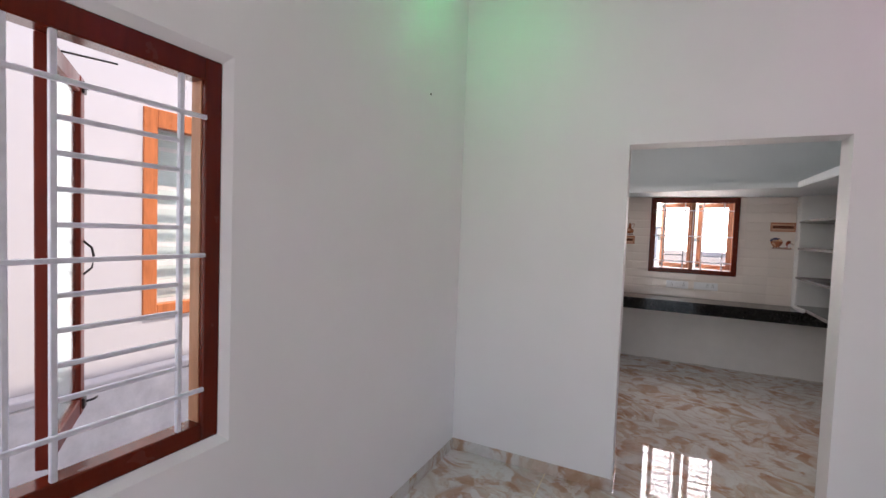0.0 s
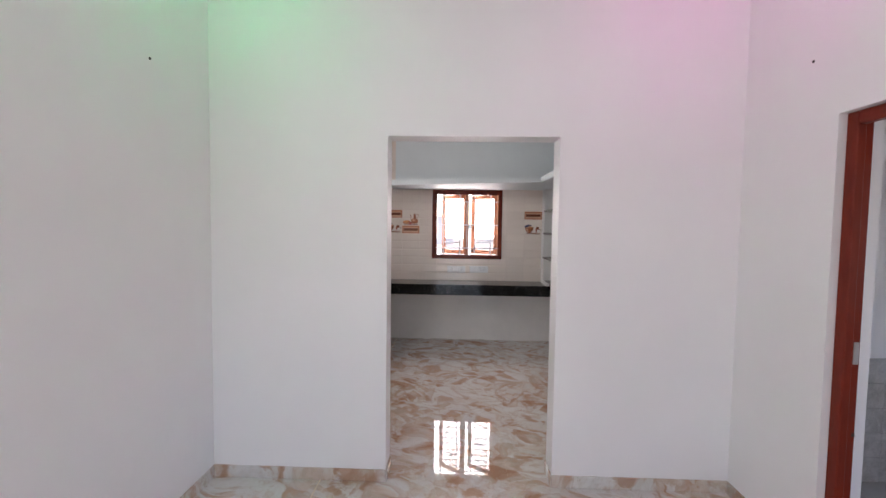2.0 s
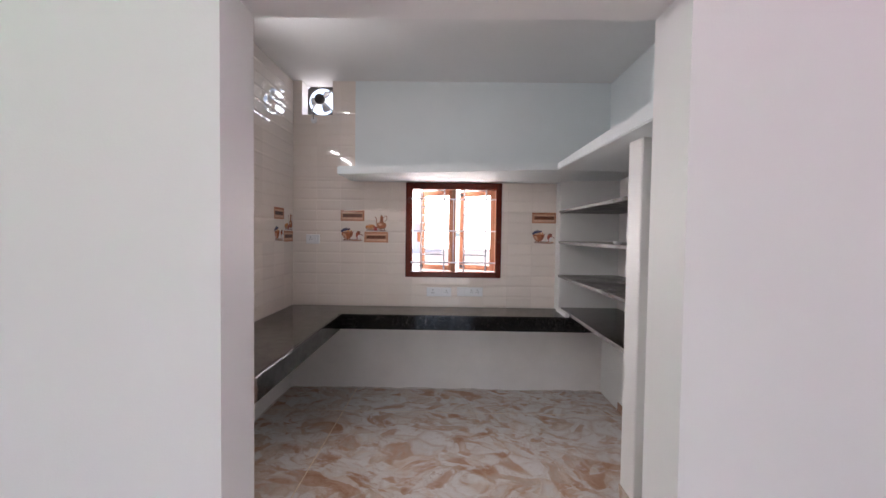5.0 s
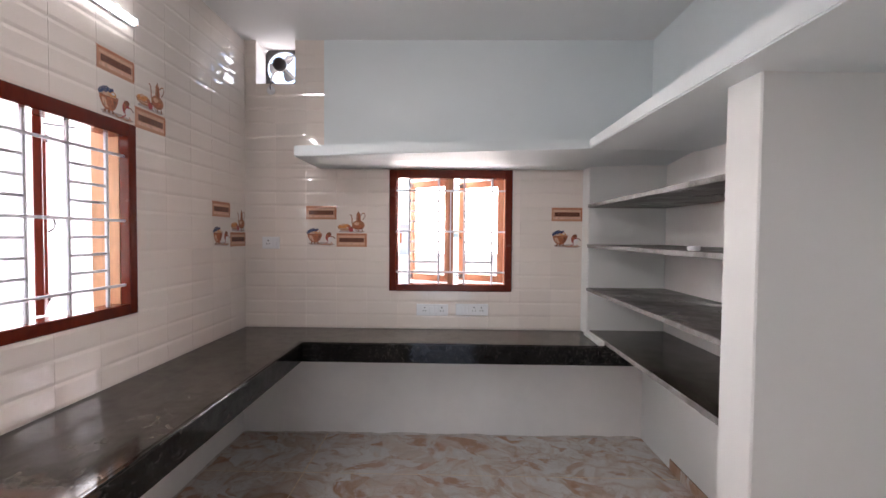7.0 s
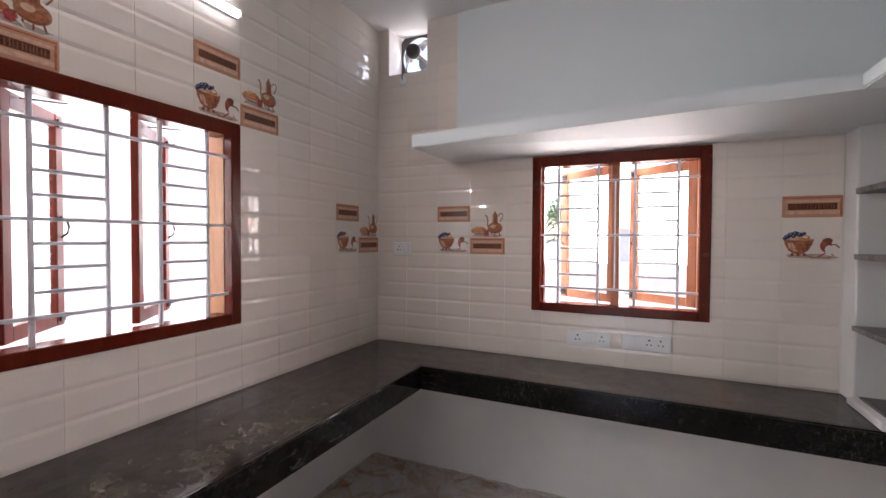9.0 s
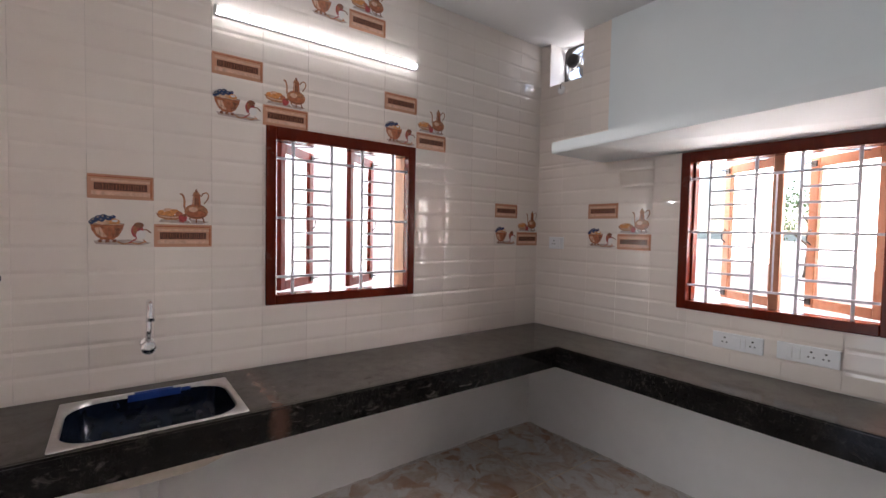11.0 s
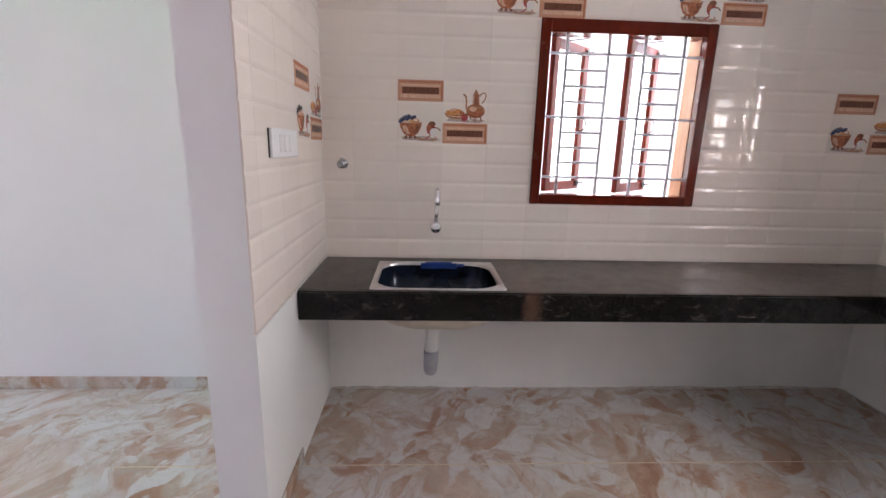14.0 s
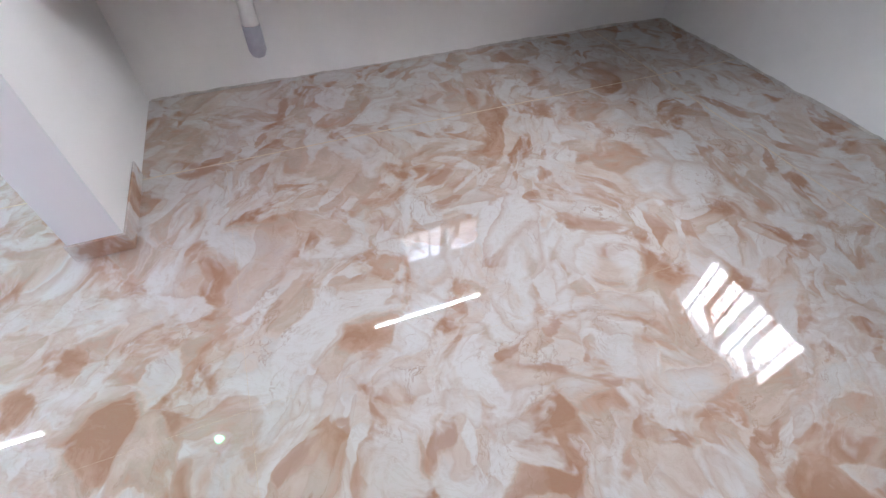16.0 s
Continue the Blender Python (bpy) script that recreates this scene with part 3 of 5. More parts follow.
def shutter(parent, hinge_x, y, z0, z1, width, angle, side, sash, frost):
    """Framed glass leaf, hung on its left (side=1) or right (side=-1) edge and swung outwards."""
    m = Matrix.Translation((hinge_x, y, z0)) @ Matrix.Rotation(radians(angle) * side, 4, "Z")
    h = z1 - z0
    s = side
    def span(a, b):
        return (min(a * s, b * s), max(a * s, b * s))
    st, th = 0.055, 0.030
    leaf = boxes_part("shutter", [(*span(0.002, st), 0, th, 0, h), (*span(width - st, width), 0, th, 0, h),
                                  (*span(st, width - st), 0.002, th - 0.002, 0, st), (*span(st, width - st), 0.002, th - 0.002, h - st, h)],
                      sash, parent, "varnished wooden shutter swung open", 0.003, m)
    pane = boxes_part("pane", [(*span(st - 0.004, width - st + 0.004), 0.012, 0.017, st - 0.004, h - st + 0.004)], frost, leaf, "pale frosted glass pane")
    pane.visible_shadow = False
    # pull handle and corner hooks on the inner face
    bm = bmesh.new()
    xh = (width - 0.028) * s
    tube_path(bm, [(xh, -0.002, h * 0.42), (xh, -0.024, h * 0.44), (xh, -0.030, h * 0.47), (xh, -0.024, h * 0.50), (xh, -0.002, h * 0.52)], 0.004, 6)
    part("handle", bm, M_IRON, leaf, "dark curved pull handle")
    for z in (0.035, h - 0.035):
        bm = bmesh.new()
        box(bm, *span(width - 0.045, width - 0.008), -0.008, 0.0, z - 0.018, z + 0.018, 0.002)
        tube_path(bm, [((width - 0.02) * s, -0.008, z), ((width - 0.02) * s, -0.03, z + 0.006), ((width + 0.005) * s, -0.034, z + 0.004)], 0.004, 6)
        part("hook", bm, M_IRON, leaf, "dark iron window hook")
    bm = bmesh.new()
    tube_path(bm, [(0.1 * s, -0.004, h - 0.012), (0.16 * s, -0.12, h - 0.004)], 0.003, 6)
    part("stay_rod", bm, M_IRON, leaf, "thin iron stay")
    return leaf


def window(name, m, w, h, label, fr_v, fr_h, shorts, leaves, centre=False, fw=0.055, proud=0.012, depth=0.095, mullion=True, group="", sash=None, frost=None, wall_t=OUT_T):
    top = thing(name, m, label, "window", group, "structure")
    fr = [(0, fw, -proud, depth, 0, h), (w - fw, w, -proud, depth, 0, h), (fw, w - fw, -proud, depth, 0, fw), (fw, w - fw, -proud, depth, h - fw * 1.25, h)]
    boxes_part("window_frame", fr, M_FRAME, top, "dark mahogany window frame", 0.004)
    # stop bead round the inside
    b = fw + 0.012
    boxes_part("bead", [(fw, b, depth * 0.45, depth, fw, h - fw)], M_FRAME, top, "", 0.002)
    # right bead is a lighter orange: daylight on the dark frame, as colour
    boxes_part("bead", [(w - fw - 0.004, w - fw + 0.001, depth * 0.42, depth, fw, h - fw)], M_LIT_REVEAL, top, "right bead in the orange of daylit wood", 0.001)
    if mullion:
        boxes_part("mullion", [(w / 2 - 0.024, w / 2 + 0.024, depth * 0.5, depth, fw, h - fw)], sash or M_SASH, top, "varnished wooden mullion", 0.003)
    grille_bars(top, fw, w - fw, fw, h - fw * 1.25, fr_v, fr_h, shorts, depth * 0.30, centre)
    for x, width, angle, side in leaves:
        shutter(top, x, depth + 0.004, fw + 0.006, h - fw - 0.006, width, angle, side, sash or M_SASH, frost or M_FROST)
    # board added on the reveal's right side, daylight put into its orange
    if wall_t > 0.2:
        boxes_part("jamb", [(w - 0.030, w - 0.0135, depth + 0.002, wall_t - 0.01, 0.02, h - 0.02)], M_LIT_REVEAL, top, "added board in the orange of a daylit reveal", 0.002)
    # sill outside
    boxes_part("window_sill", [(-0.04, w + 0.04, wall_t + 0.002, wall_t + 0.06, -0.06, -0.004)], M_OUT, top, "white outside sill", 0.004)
    return top


# shutter tones carry the light: dark red where backlit, paler at the rear
V4 = (0.12, 0.39, 0.625, 0.882)
H3 = (0.115, 0.5, 0.885)
wl, hl = LW[1] - LW[0], LW[3] - LW[2]
window("window_1", pose(0, LW[0], LW[2], 0, 0, 90), wl, hl, "barred mahogany window with two shutters swung open", V4, H3, 3,
       [(0.112, 0.405, 43, 1), (wl / 2 + 0.062, 0.405, 41, 1)], group="kitchen windows", sash=M_DOORW, mullion=False)
wb, hb = BW[1] - BW[0], BW[3] - BW[2]
window("window_2", pose(BW[0], KIT_Y1, BW[2]), wb, hb, "barred mahogany window with half-open shutters above the worktop", V4, H3, 3,
       [(wb / 2 - 0.005, wb / 2 - 0.065, 32, -1), (wb - 0.06, wb / 2 - 0.065, 32, -1)], centre=True, group="kitchen windows", sash=M_SHUTTER_LIT, frost=M_FROST_PALE)
wh, hh = HW[1] - HW[0], HW[3] - HW[2]
window("window_3", pose(0, HW[0], HW[2], 0, 0, 90), wh, hh, "barred dark mahogany hall window, shutters open", (0.088, 0.432, 0.54, 0.912), (0.105, 0.5, 0.895), 4,
       [(0.062, 0.42, 102, 1), (wh / 2 + 0.051, 0.42, 56, 1)], proud=-0.014, fw=0.058, depth=0.08, sash=M_DOORW, mullion=False, wall_t=HALL_T)
# bevelled plaster margin round the hall window
mg = 0.032
bm = bmesh.new()
outer = [bm.verts.new((0.0, y, z)) for y, z in ((HW[0] - mg, HW[2] - mg), (HW[1] + mg, HW[2] - mg), (HW[1] + mg, HW[3] + mg), (HW[0] - mg, HW[3] + mg))]
inner = [bm.verts.new((-0.016, y, z)) for y, z in ((HW[0], HW[2]), (HW[1], HW[2]), (HW[1], HW[3]), (HW[0], HW[3]))]
deep = [bm.verts.new((-HALL_T, v.co.y, v.co.z)) for v in inner]
for k in range(4):
    j = (k + 1) % 4
    bm.faces.new((outer[k], outer[j], inner[j], inner[k]))
    bm.faces.new((inner[k], inner[j], deep[j], deep[k]))
tagged(part("trim_hall_window", bm, M_WALL), "white bevelled plaster margin round the hall window", "trim", "", "structure")

# ---- worktop ----
EDGE, DEEP = 0.607, 3.085      # the fascia adds 22 mm
SINK = (0.109, 0.591, 0.511, 1.114)      # cut for the bowl
worktop = thing("worktop", pose(0, 0, 0), "black polished granite worktop turning the corner", "worktop")
bm = bmesh.new()
for a, b, c, d in holed(0.0, EDGE, 0.180, DEEP, [SINK]):
    box(bm, a, b, c, d, TOP - 0.022, TOP)
box(bm, 0.0, 3.204, DEEP, KIT_Y1 - 0.0005, TOP - 0.022, TOP)
bmesh.ops.remove_doubles(bm, verts=bm.verts[:], dist=0.0001)
part("slab", bm, M_GRANITE, worktop)
boxes_part("fascia", [(EDGE + 0.0002, EDGE + 0.022, 0.180, DEEP + 0.0, TOP - 0.138, TOP)], M_FASCIA, worktop, "deep black front edge with pale veins", 0.003)
bm = bmesh.new()
box(bm, EDGE + 0.008, EDGE + 0.0238, 0.180, DEEP - 0.0235, TOP - 0.014, TOP + 0.0012, 0.006, 0, 3)
part("nosing", bm, M_NOSE, worktop, "polished rounded front edge")
bm = bmesh.new()
box(bm, EDGE + 0.0240, 3.204, DEEP - 0.0238, DEEP - 0.008, TOP - 0.014, TOP + 0.0012, 0.006, 0, 3)
part("nosing", bm, M_NOSE, worktop, "polished rounded front edge")
boxes_part("fascia", [(EDGE + 0.0225, 3.204, DEEP - 0.022, DEEP - 0.0002, TOP - 0.138, TOP)], M_FASCIA, worktop, "deep black front edge with pale veins", 0.003)

# ---- sink ----
sink = thing("sink", pose(0.35, 0.8125, TOP), "inset steel sink with blue film in the bowl", "sink")


def rounded(w, d, r, n=5):
    pts = []
    for cx, cy, a0 in ((w / 2 - r, d / 2 - r, 0), (-w / 2 + r, d / 2 - r, 90), (-w / 2 + r, -d / 2 + r, 180), (w / 2 - r, -d / 2 + r, 270)):
        for k in range(n + 1):
            a = radians(a0 + 90 * k / n)
            pts.append((cx + r * math.cos(a), cy + r * math.sin(a)))
    return pts


def loops(bm, rows, mats):
    rings = [[bm.verts.new((x, y, z)) for x, y in rounded(w, d, r)] for w, d, r, z in rows]
    for (a, b), mi in zip(zip(rings, rings[1:]), mats):
        n = len(a)
        for k in range(n):
            f = bm.faces.new((a[k], a[(k + 1) % n], b[(k + 1) % n], b[k]))
            f.material_index, f.smooth = mi, True
    return rings


bm = bmesh.new()
loops(bm, [(0.500, 0.635, 0.012, 0.001), (0.498, 0.633, 0.012, 0.005), (0.492, 0.627, 0.012, 0.006), (0.474, 0.596, 0.125, 0.0065), (0.464, 0.586, 0.122, 0.002), (0.460, 0.582, 0.120, -0.012)], [0, 0, 0, 0, 0])
part("rim", bm, M_STEEL, sink, "brushed steel rim")
bm = bmesh.new()
r = loops(bm, [(0.460, 0.582, 0.120, -0.012), (0.452, 0.572, 0.118, -0.06), (0.42, 0.54, 0.11, -0.16), (0.34, 0.46, 0.10, -0.190)], [0, 0, 0])
bm.faces.new(r[-1])
part("bowl", bm, M_BOWL, sink, "dark film-covered bowl")
bm = bmesh.new()
r = loops(bm, [(0.474, 0.596, 0.125, -0.026), (0.468, 0.590, 0.14, -0.155), (0.44, 0.56, 0.16, -0.194), (0.37, 0.48, 0.16, -0.219), (0.26, 0.34, 0.12, -0.232), (0.12, 0.16, 0.055, -0.236)], [0] * 5)
bm.faces.new(r[-1])
part("bowl_underside", bm, M_UNDER, sink, "cream coated underside of the bowl")
bm = bmesh.new()
box(bm, -0.2285, -0.224, -0.085, 0.12, -0.030, 0.002, 0.001)
box(bm, -0.2325, -0.2285, -0.06, 0.09, -0.004, 0.0085, 0.001)
box(bm, -0.2270, -0.2230, 0.121, 0.16, -0.018, -0.001, 0.001)
part("film_strip", bm, M_FILM, sink, "bright blue peeling film strip")
bm = bmesh.new()
lathe(bm, [(0.012, -0.194), (0.045, -0.193), (0.045, -0.190), (0.03, -0.1895)], 16)
part("drain", bm, M_STEEL, sink, "steel drain ring")

waste = thing("waste_pipe", pose(0.37, 0.79, 0.30), "white plastic waste pipe with a grey sleeve under the sink", "pipe")
bm = bmesh.new()
tube_path(bm, [(-0.005, 0.012, 0.345), (0.0, 0.004, 0.26), (0.0, 0.0, 0.14)], [0.024, 0.034, 0.036], 16)
lathe(bm, [(0.040, 0.314), (0.045, 0.308), (0.045, 0.284), (0.038, 0.278)], 16)
part("pipe", bm, M_PVC, waste)
bm = bmesh.new()
tube_path(bm, [(0, 0, 0.142), (0, -0.001, 0.08), (0, -0.002, 0.03), (0, -0.003, 0.008), (0, -0.003, 0.0)], [0.0385, 0.0385, 0.038, 0.028, 0.012], 16)
part("sleeve", bm, M_PVCG, waste, "grey rounded pipe sleeve")

# ---- taps ----
tap = thing("tap", pose(0.0, 0.808, 1.052), "chrome wall tap with an upright swan-neck spout", "tap")
bm = bmesh.new()
lathe(bm, [(0.030, 0.0), (0.030, 0.004), (0.022, 0.008), (0.015, 0.010), (0.015, 0.055), (0.022, 0.058), (0.022, 0.085), (0.017, 0.09)], 18, axis="x")
part("body", bm, M_CHROME, tap)
bm = bmesh.new()
lathe(bm, [(0.022, 0.091), (0.032, 0.094), (0.032, 0.110), (0.022, 0.117), (0.008, 0.118)], 12, axis="x")
part("knob", bm, M_CHROME, tap)
bm = bmesh.new()
pts = [(0.07, 0, 0.02), (0.07, 0.003, 0.08), (0.072, 0.004, 0.15)]
pts += [(0.072 + 0.055 * (1 - math.cos(radians(a))), 0.004, 0.16 + 0.055 * math.sin(radians(a))) for a in range(0, 181, 20)]
pts += [(0.182, 0.005, 0.135)]
tube_path(bm, pts, [0.0125] * (len(pts) - 2) + [0.0155, 0.0155], 12)
part("spout", bm, M_CHROME, tap)

valve = thing("angle_valve", pose(0.0, 0.290, 1.385), "small chrome angle valve on the tiles", "valve")
bm = bmesh.new()
lathe(bm, [(0.026, 0.0), (0.026, 0.004), (0.012, 0.008), (0.012, 0.05), (0.016, 0.052), (0.016, 0.066), (0.010, 0.068)], 14, axis="x")
tube_path(bm, [(0.058, 0, 0), (0.058, 0.0, 0.035)], 0.009, 10)
part("body", bm, M_WORN, valve)
bm = bmesh.new()
lathe(bm, [(0.015, 0.069), (0.023, 0.073), (0.023, 0.085), (0.012, 0.089)], 8, axis="x")
part("knob", bm, M_WORN, valve)


# ---- electrical ----
def plate(name, m, w, h, t, label, rockers, sockets, category="switch", gap=0.0):
    """Local x along the wall, y out of it, z up; the base at the lower left."""
    top = thing(name, m, label, category)
    if gap:
        boxes_part("back_box", [(0.001, w - 0.001, 0.0, gap, 0.002, h - 0.002)], M_SOCK, top, "dark back box edge")
    boxes_part("cover", [(0, w, gap, t, 0, h)], M_SWITCH, top, "", 0.003)
    for x0, x1 in rockers:
        boxes_part("rocker", [(x0, x1, t, t + 0.004, h * 0.2, h * 0.8)], M_SWITCH, top, "", 0.0015)
        boxes_part("rocker_gap", [(x0 - 0.002, x0, t, t + 0.0012, h * 0.2, h * 0.8), (x0, x1, t, t + 0.0012, h * 0.19, h * 0.2)], M_SEAM, top)
    for cx in sockets:
        bm = bmesh.new()
        for dx, dz, r in ((0, 0.018, 0.0055), (-0.011, -0.008, 0.0045), (0.011, -0.008, 0.0045)):
            c = len(bm.verts)
            vs = [bm.verts.new((cx + dx + r * math.cos(a * math.pi / 4), t + 0.0012, h / 2 + dz + r * math.sin(a * math.pi / 4))) for a in range(8)]
            us = [bm.verts.new((v.co.x, t + 0.0002, v.co.z)) for v in vs]
            bm.faces.new(vs)
            for k in range(8):
                bm.faces.new((vs[k], vs[(k + 1) % 8], us[(k + 1) % 8], us[k]))
        part("socket_holes", bm, M_SOCK, top, "dark socket holes")
    return top


back = lambda x, z: pose(x, KIT_Y1, z, 0, 0, 180)
plate("switchboard", back(1.652, 0.960), 0.255, 0.094, 0.014, "white switch and socket plate under the window", [(0.085, 0.105), (0.11, 0.15)], [0.05, 0.19], "socket")
plate("switchboard", back(1.976, 0.965), 0.262, 0.094, 0.014, "white socket plate with paired outlets under the window", [(0.16, 0.185), (0.195, 0.22)], [0.055, 0.115], "socket")
plate("wall_socket", back(0.281, 1.490), 0.14, 0.096, 0.014, "small white socket plate near the corner", [(0.03, 0.055)], [0.09], "socket")
plate("wall_switch", pose(0.560, WALL_T, 1.435, 0, 0, 0), 0.315, 0.108, 0.018, "white switch plate proud of the tiles on a dark box", [(0.07, 0.12), (0.13, 0.18), (0.19, 0.24)], [], "switch", 0.005)


def tube_light(name, m, length, label):
    """Batten along local x, out of the wall along y."""
    top = thing(name, m, label, "lamp", "tube lights")
    boxes_part("batten", [(0, length, 0.0, 0.022, -0.020, 0.020)], M_SWITCH, top, "white slim batten", 0.004)
    bm = bmesh.new()
    n = 10
    rings = []
    for x in (0.012, length - 0.012):
        rings.append([bm.verts.new((x, 0.024 + 0.020 * math.sin(math.pi * k / n), 0.019 * math.cos(math.pi * k / n))) for k in range(n + 1)])
    for k in range(n):
        bm.faces.new((rings[0][k], rings[0][k + 1], rings[1][k + 1], rings[1][k]))
    bm.faces.new(rings[0])
    bm.faces.new(rings[1][::-1])
    part("diffuser", bm, M_TUBE, top, "glowing cool white diffuser")
    for x in (0.0, length - 0.012):
        boxes_part("end_cap", [(x, x + 0.012, 0.0225, 0.046, -0.0195, 0.0195)], M_SWITCH, top, "", 0.003)
    return top


# local y points out of the left wall
tube_light("tube_light", pose(0.0, 2.300, 2.696, 0, 0, -90), 1.208, "lit cool white tube light above the window")
tube_light("tube_light", pose(0.0, -1.83, 2.70, 0, 0, -90), 1.208, "lit cool white tube light over the hall window")


def ceiling_spot(x, y, mat, label):
    top = thing("ceiling_spot", pose(x, y, HCEIL), label, "lamp", "coloured ceiling spots")
    bm = bmesh.new()
    lathe(bm, [(0.045, -0.0005), (0.050, -0.004), (0.046, -0.010), (0.036, -0.008)], 20)
    part("ring", bm, M_SWITCH, top, "white plastic ring")
    bm = bmesh.new()
    lathe(bm, [(0.034, -0.013), (0.034, -0.0105)], 20)
    part("lens", bm, mat, top, "glowing coloured lens")


ceiling_spot(0.33, -0.65, M_GREENLED, "small green glowing ceiling spot")
ceiling_spot(2.80, -0.65, M_PINKLED, "small pink glowing ceiling spot")

# ---- extractor fan in the vent ----
fan = thing("extractor_fan", pose((VENT[0] + VENT[1]) / 2, 3.745, 3.0015), "grey metal extractor fan in the square vent", "fan")
R0, HOLE = 0.157, 0.142
bm = bmesh.new()
n = 32
rows = []
for y in (0.0, 0.012):
    inner, outer = [], []
    for k in range(n):
        c, q = math.cos(2 * math.pi * (k + 0.5) / n), math.sin(2 * math.pi * (k + 0.5) / n)
        m = R0 / max(abs(c), abs(q))
        inner.append(bm.verts.new((HOLE * c, y, HOLE * q)))
        outer.append(bm.verts.new((m * c, y, m * q)))
    rows.append((inner, outer))
for k in range(n):
    j = (k + 1) % n
    (ia, oa), (ib, ob_) = rows
    bm.faces.new((ia[k], ia[j], oa[j], oa[k]))
    bm.faces.new((ib[k], ob_[k], ob_[j], ib[j]))
    bm.faces.new((ia[k], ib[k], ib[j], ia[j]))
    bm.faces.new((oa[k], oa[j], ob_[j], ob_[k]))
part("frame", bm, M_PLATE, fan, "grey pressed mounting plate with a round mouth")
bm = bmesh.new()
lathe(bm, [(0.020, -0.135), (0.046, -0.130), (0.054, -0.115), (0.054, -0.055), (0.046, -0.045), (0.020, -0.030)], 20, axis="y")
part("motor", bm, M_IRON, fan, "dark round motor")
bm = bmesh.new()
lathe(bm, [(0.057, -0.092), (0.057, -0.078), (0.0545, -0.077), (0.0545, -0.093)], 20, axis="y")
part("motor_band", bm, M_STEEL, fan, "bright clamp round the motor")
for deg in (48, 222, 318):
    c, q = math.cos(radians(deg)), math.sin(radians(deg))
    bm = bmesh.new()
    for (ra, ya), (rb, yb) in (((0.052, -0.085), (0.120, -0.040)), ((0.120, -0.040), (0.150, -0.003))):
        a, b = Vector((c * ra, ya, q * ra)), Vector((c * rb, yb, q * rb))
        side = Vector((-q, 0, c)) * 0.011
        up = (b - a).cross(side).normalized() * 0.0015
        quad = [[bm.verts.new(p + sgn * up) for p in (a - side, a + side, b + side, b - side)] for sgn in (-1, 1)]
        bm.faces.new(quad[0])
        bm.faces.new(quad[1][::-1])
        for k in range(4):
            bm.faces.new((quad[0][k], quad[0][(k + 1) % 4], quad[1][(k + 1) % 4], quad[1][k]))
    part("bracket", bm, M_STEEL, fan, "bent steel motor arm")
bm = bmesh.new()
lathe(bm, [(0.008, -0.032), (0.024, -0.028), (0.024, 0.006), (0.016, 0.012)], 14, axis="y")
part("hub", bm, M_BLADE, fan)
for deg in (300, 60, 180):
    bm = bmesh.new()
    a = radians(deg)
    rows = []
    for rr, half, tw in ((0.024, 0.012, 34), (0.065, 0.030, 28), (0.105, 0.040, 22), (0.122, 0.030, 20)):
        rows.append([(rr * math.cos(a + sg * half / rr), -0.010 + sg * half * math.sin(radians(tw)), rr * math.sin(a + sg * half / rr)) for sg in (-1, 0, 1)])
    vs = [[bm.verts.new(p) for p in row] for row in rows]
    us = [[bm.verts.new((p[0], p[1] + 0.0015, p[2])) for p in row] for row in rows]
    for k in range(3):
        for e in (0, 1):
            bm.faces.new((vs[k][e], vs[k][e + 1], vs[k + 1][e + 1], vs[k + 1][e]))
            bm.faces.new((us[k][e], us[k + 1][e], us[k + 1][e + 1], us[k][e + 1]))
        for e in (0, 2):
            bm.faces.new((vs[k][e], vs[k + 1][e], us[k + 1][e], us[k][e]))
    for row, low in ((vs[0], us[0]), (vs[3], us[3])):
        for e in (0, 1):
            bm.faces.new((row[e], row[e + 1], low[e + 1], low[e]))
    part("blade", bm, M_BLADE, fan, "grey fan blade")
rose = thing("fan_wire_cap", pose(0.215, KIT_Y1, 2.760), "round white wire cap with a black lead below the fan", "fitting")
bm = bmesh.new()
lathe(bm, [(0.034, -0.001), (0.034, -0.010), (0.026, -0.016), (0.01, -0.017)], 18, axis="y")
part("cap", bm, M_SWITCH, rose)
bm = bmesh.new()
tube_path(bm, [(0.0, -0.018, 0.005), (-0.004, -0.016, 0.035), (0.0, -0.006, 0.055), (0.004, 0.03, 0.060)], 0.004, 6)
part("lead", bm, M_IRON, rose, "black electric lead")

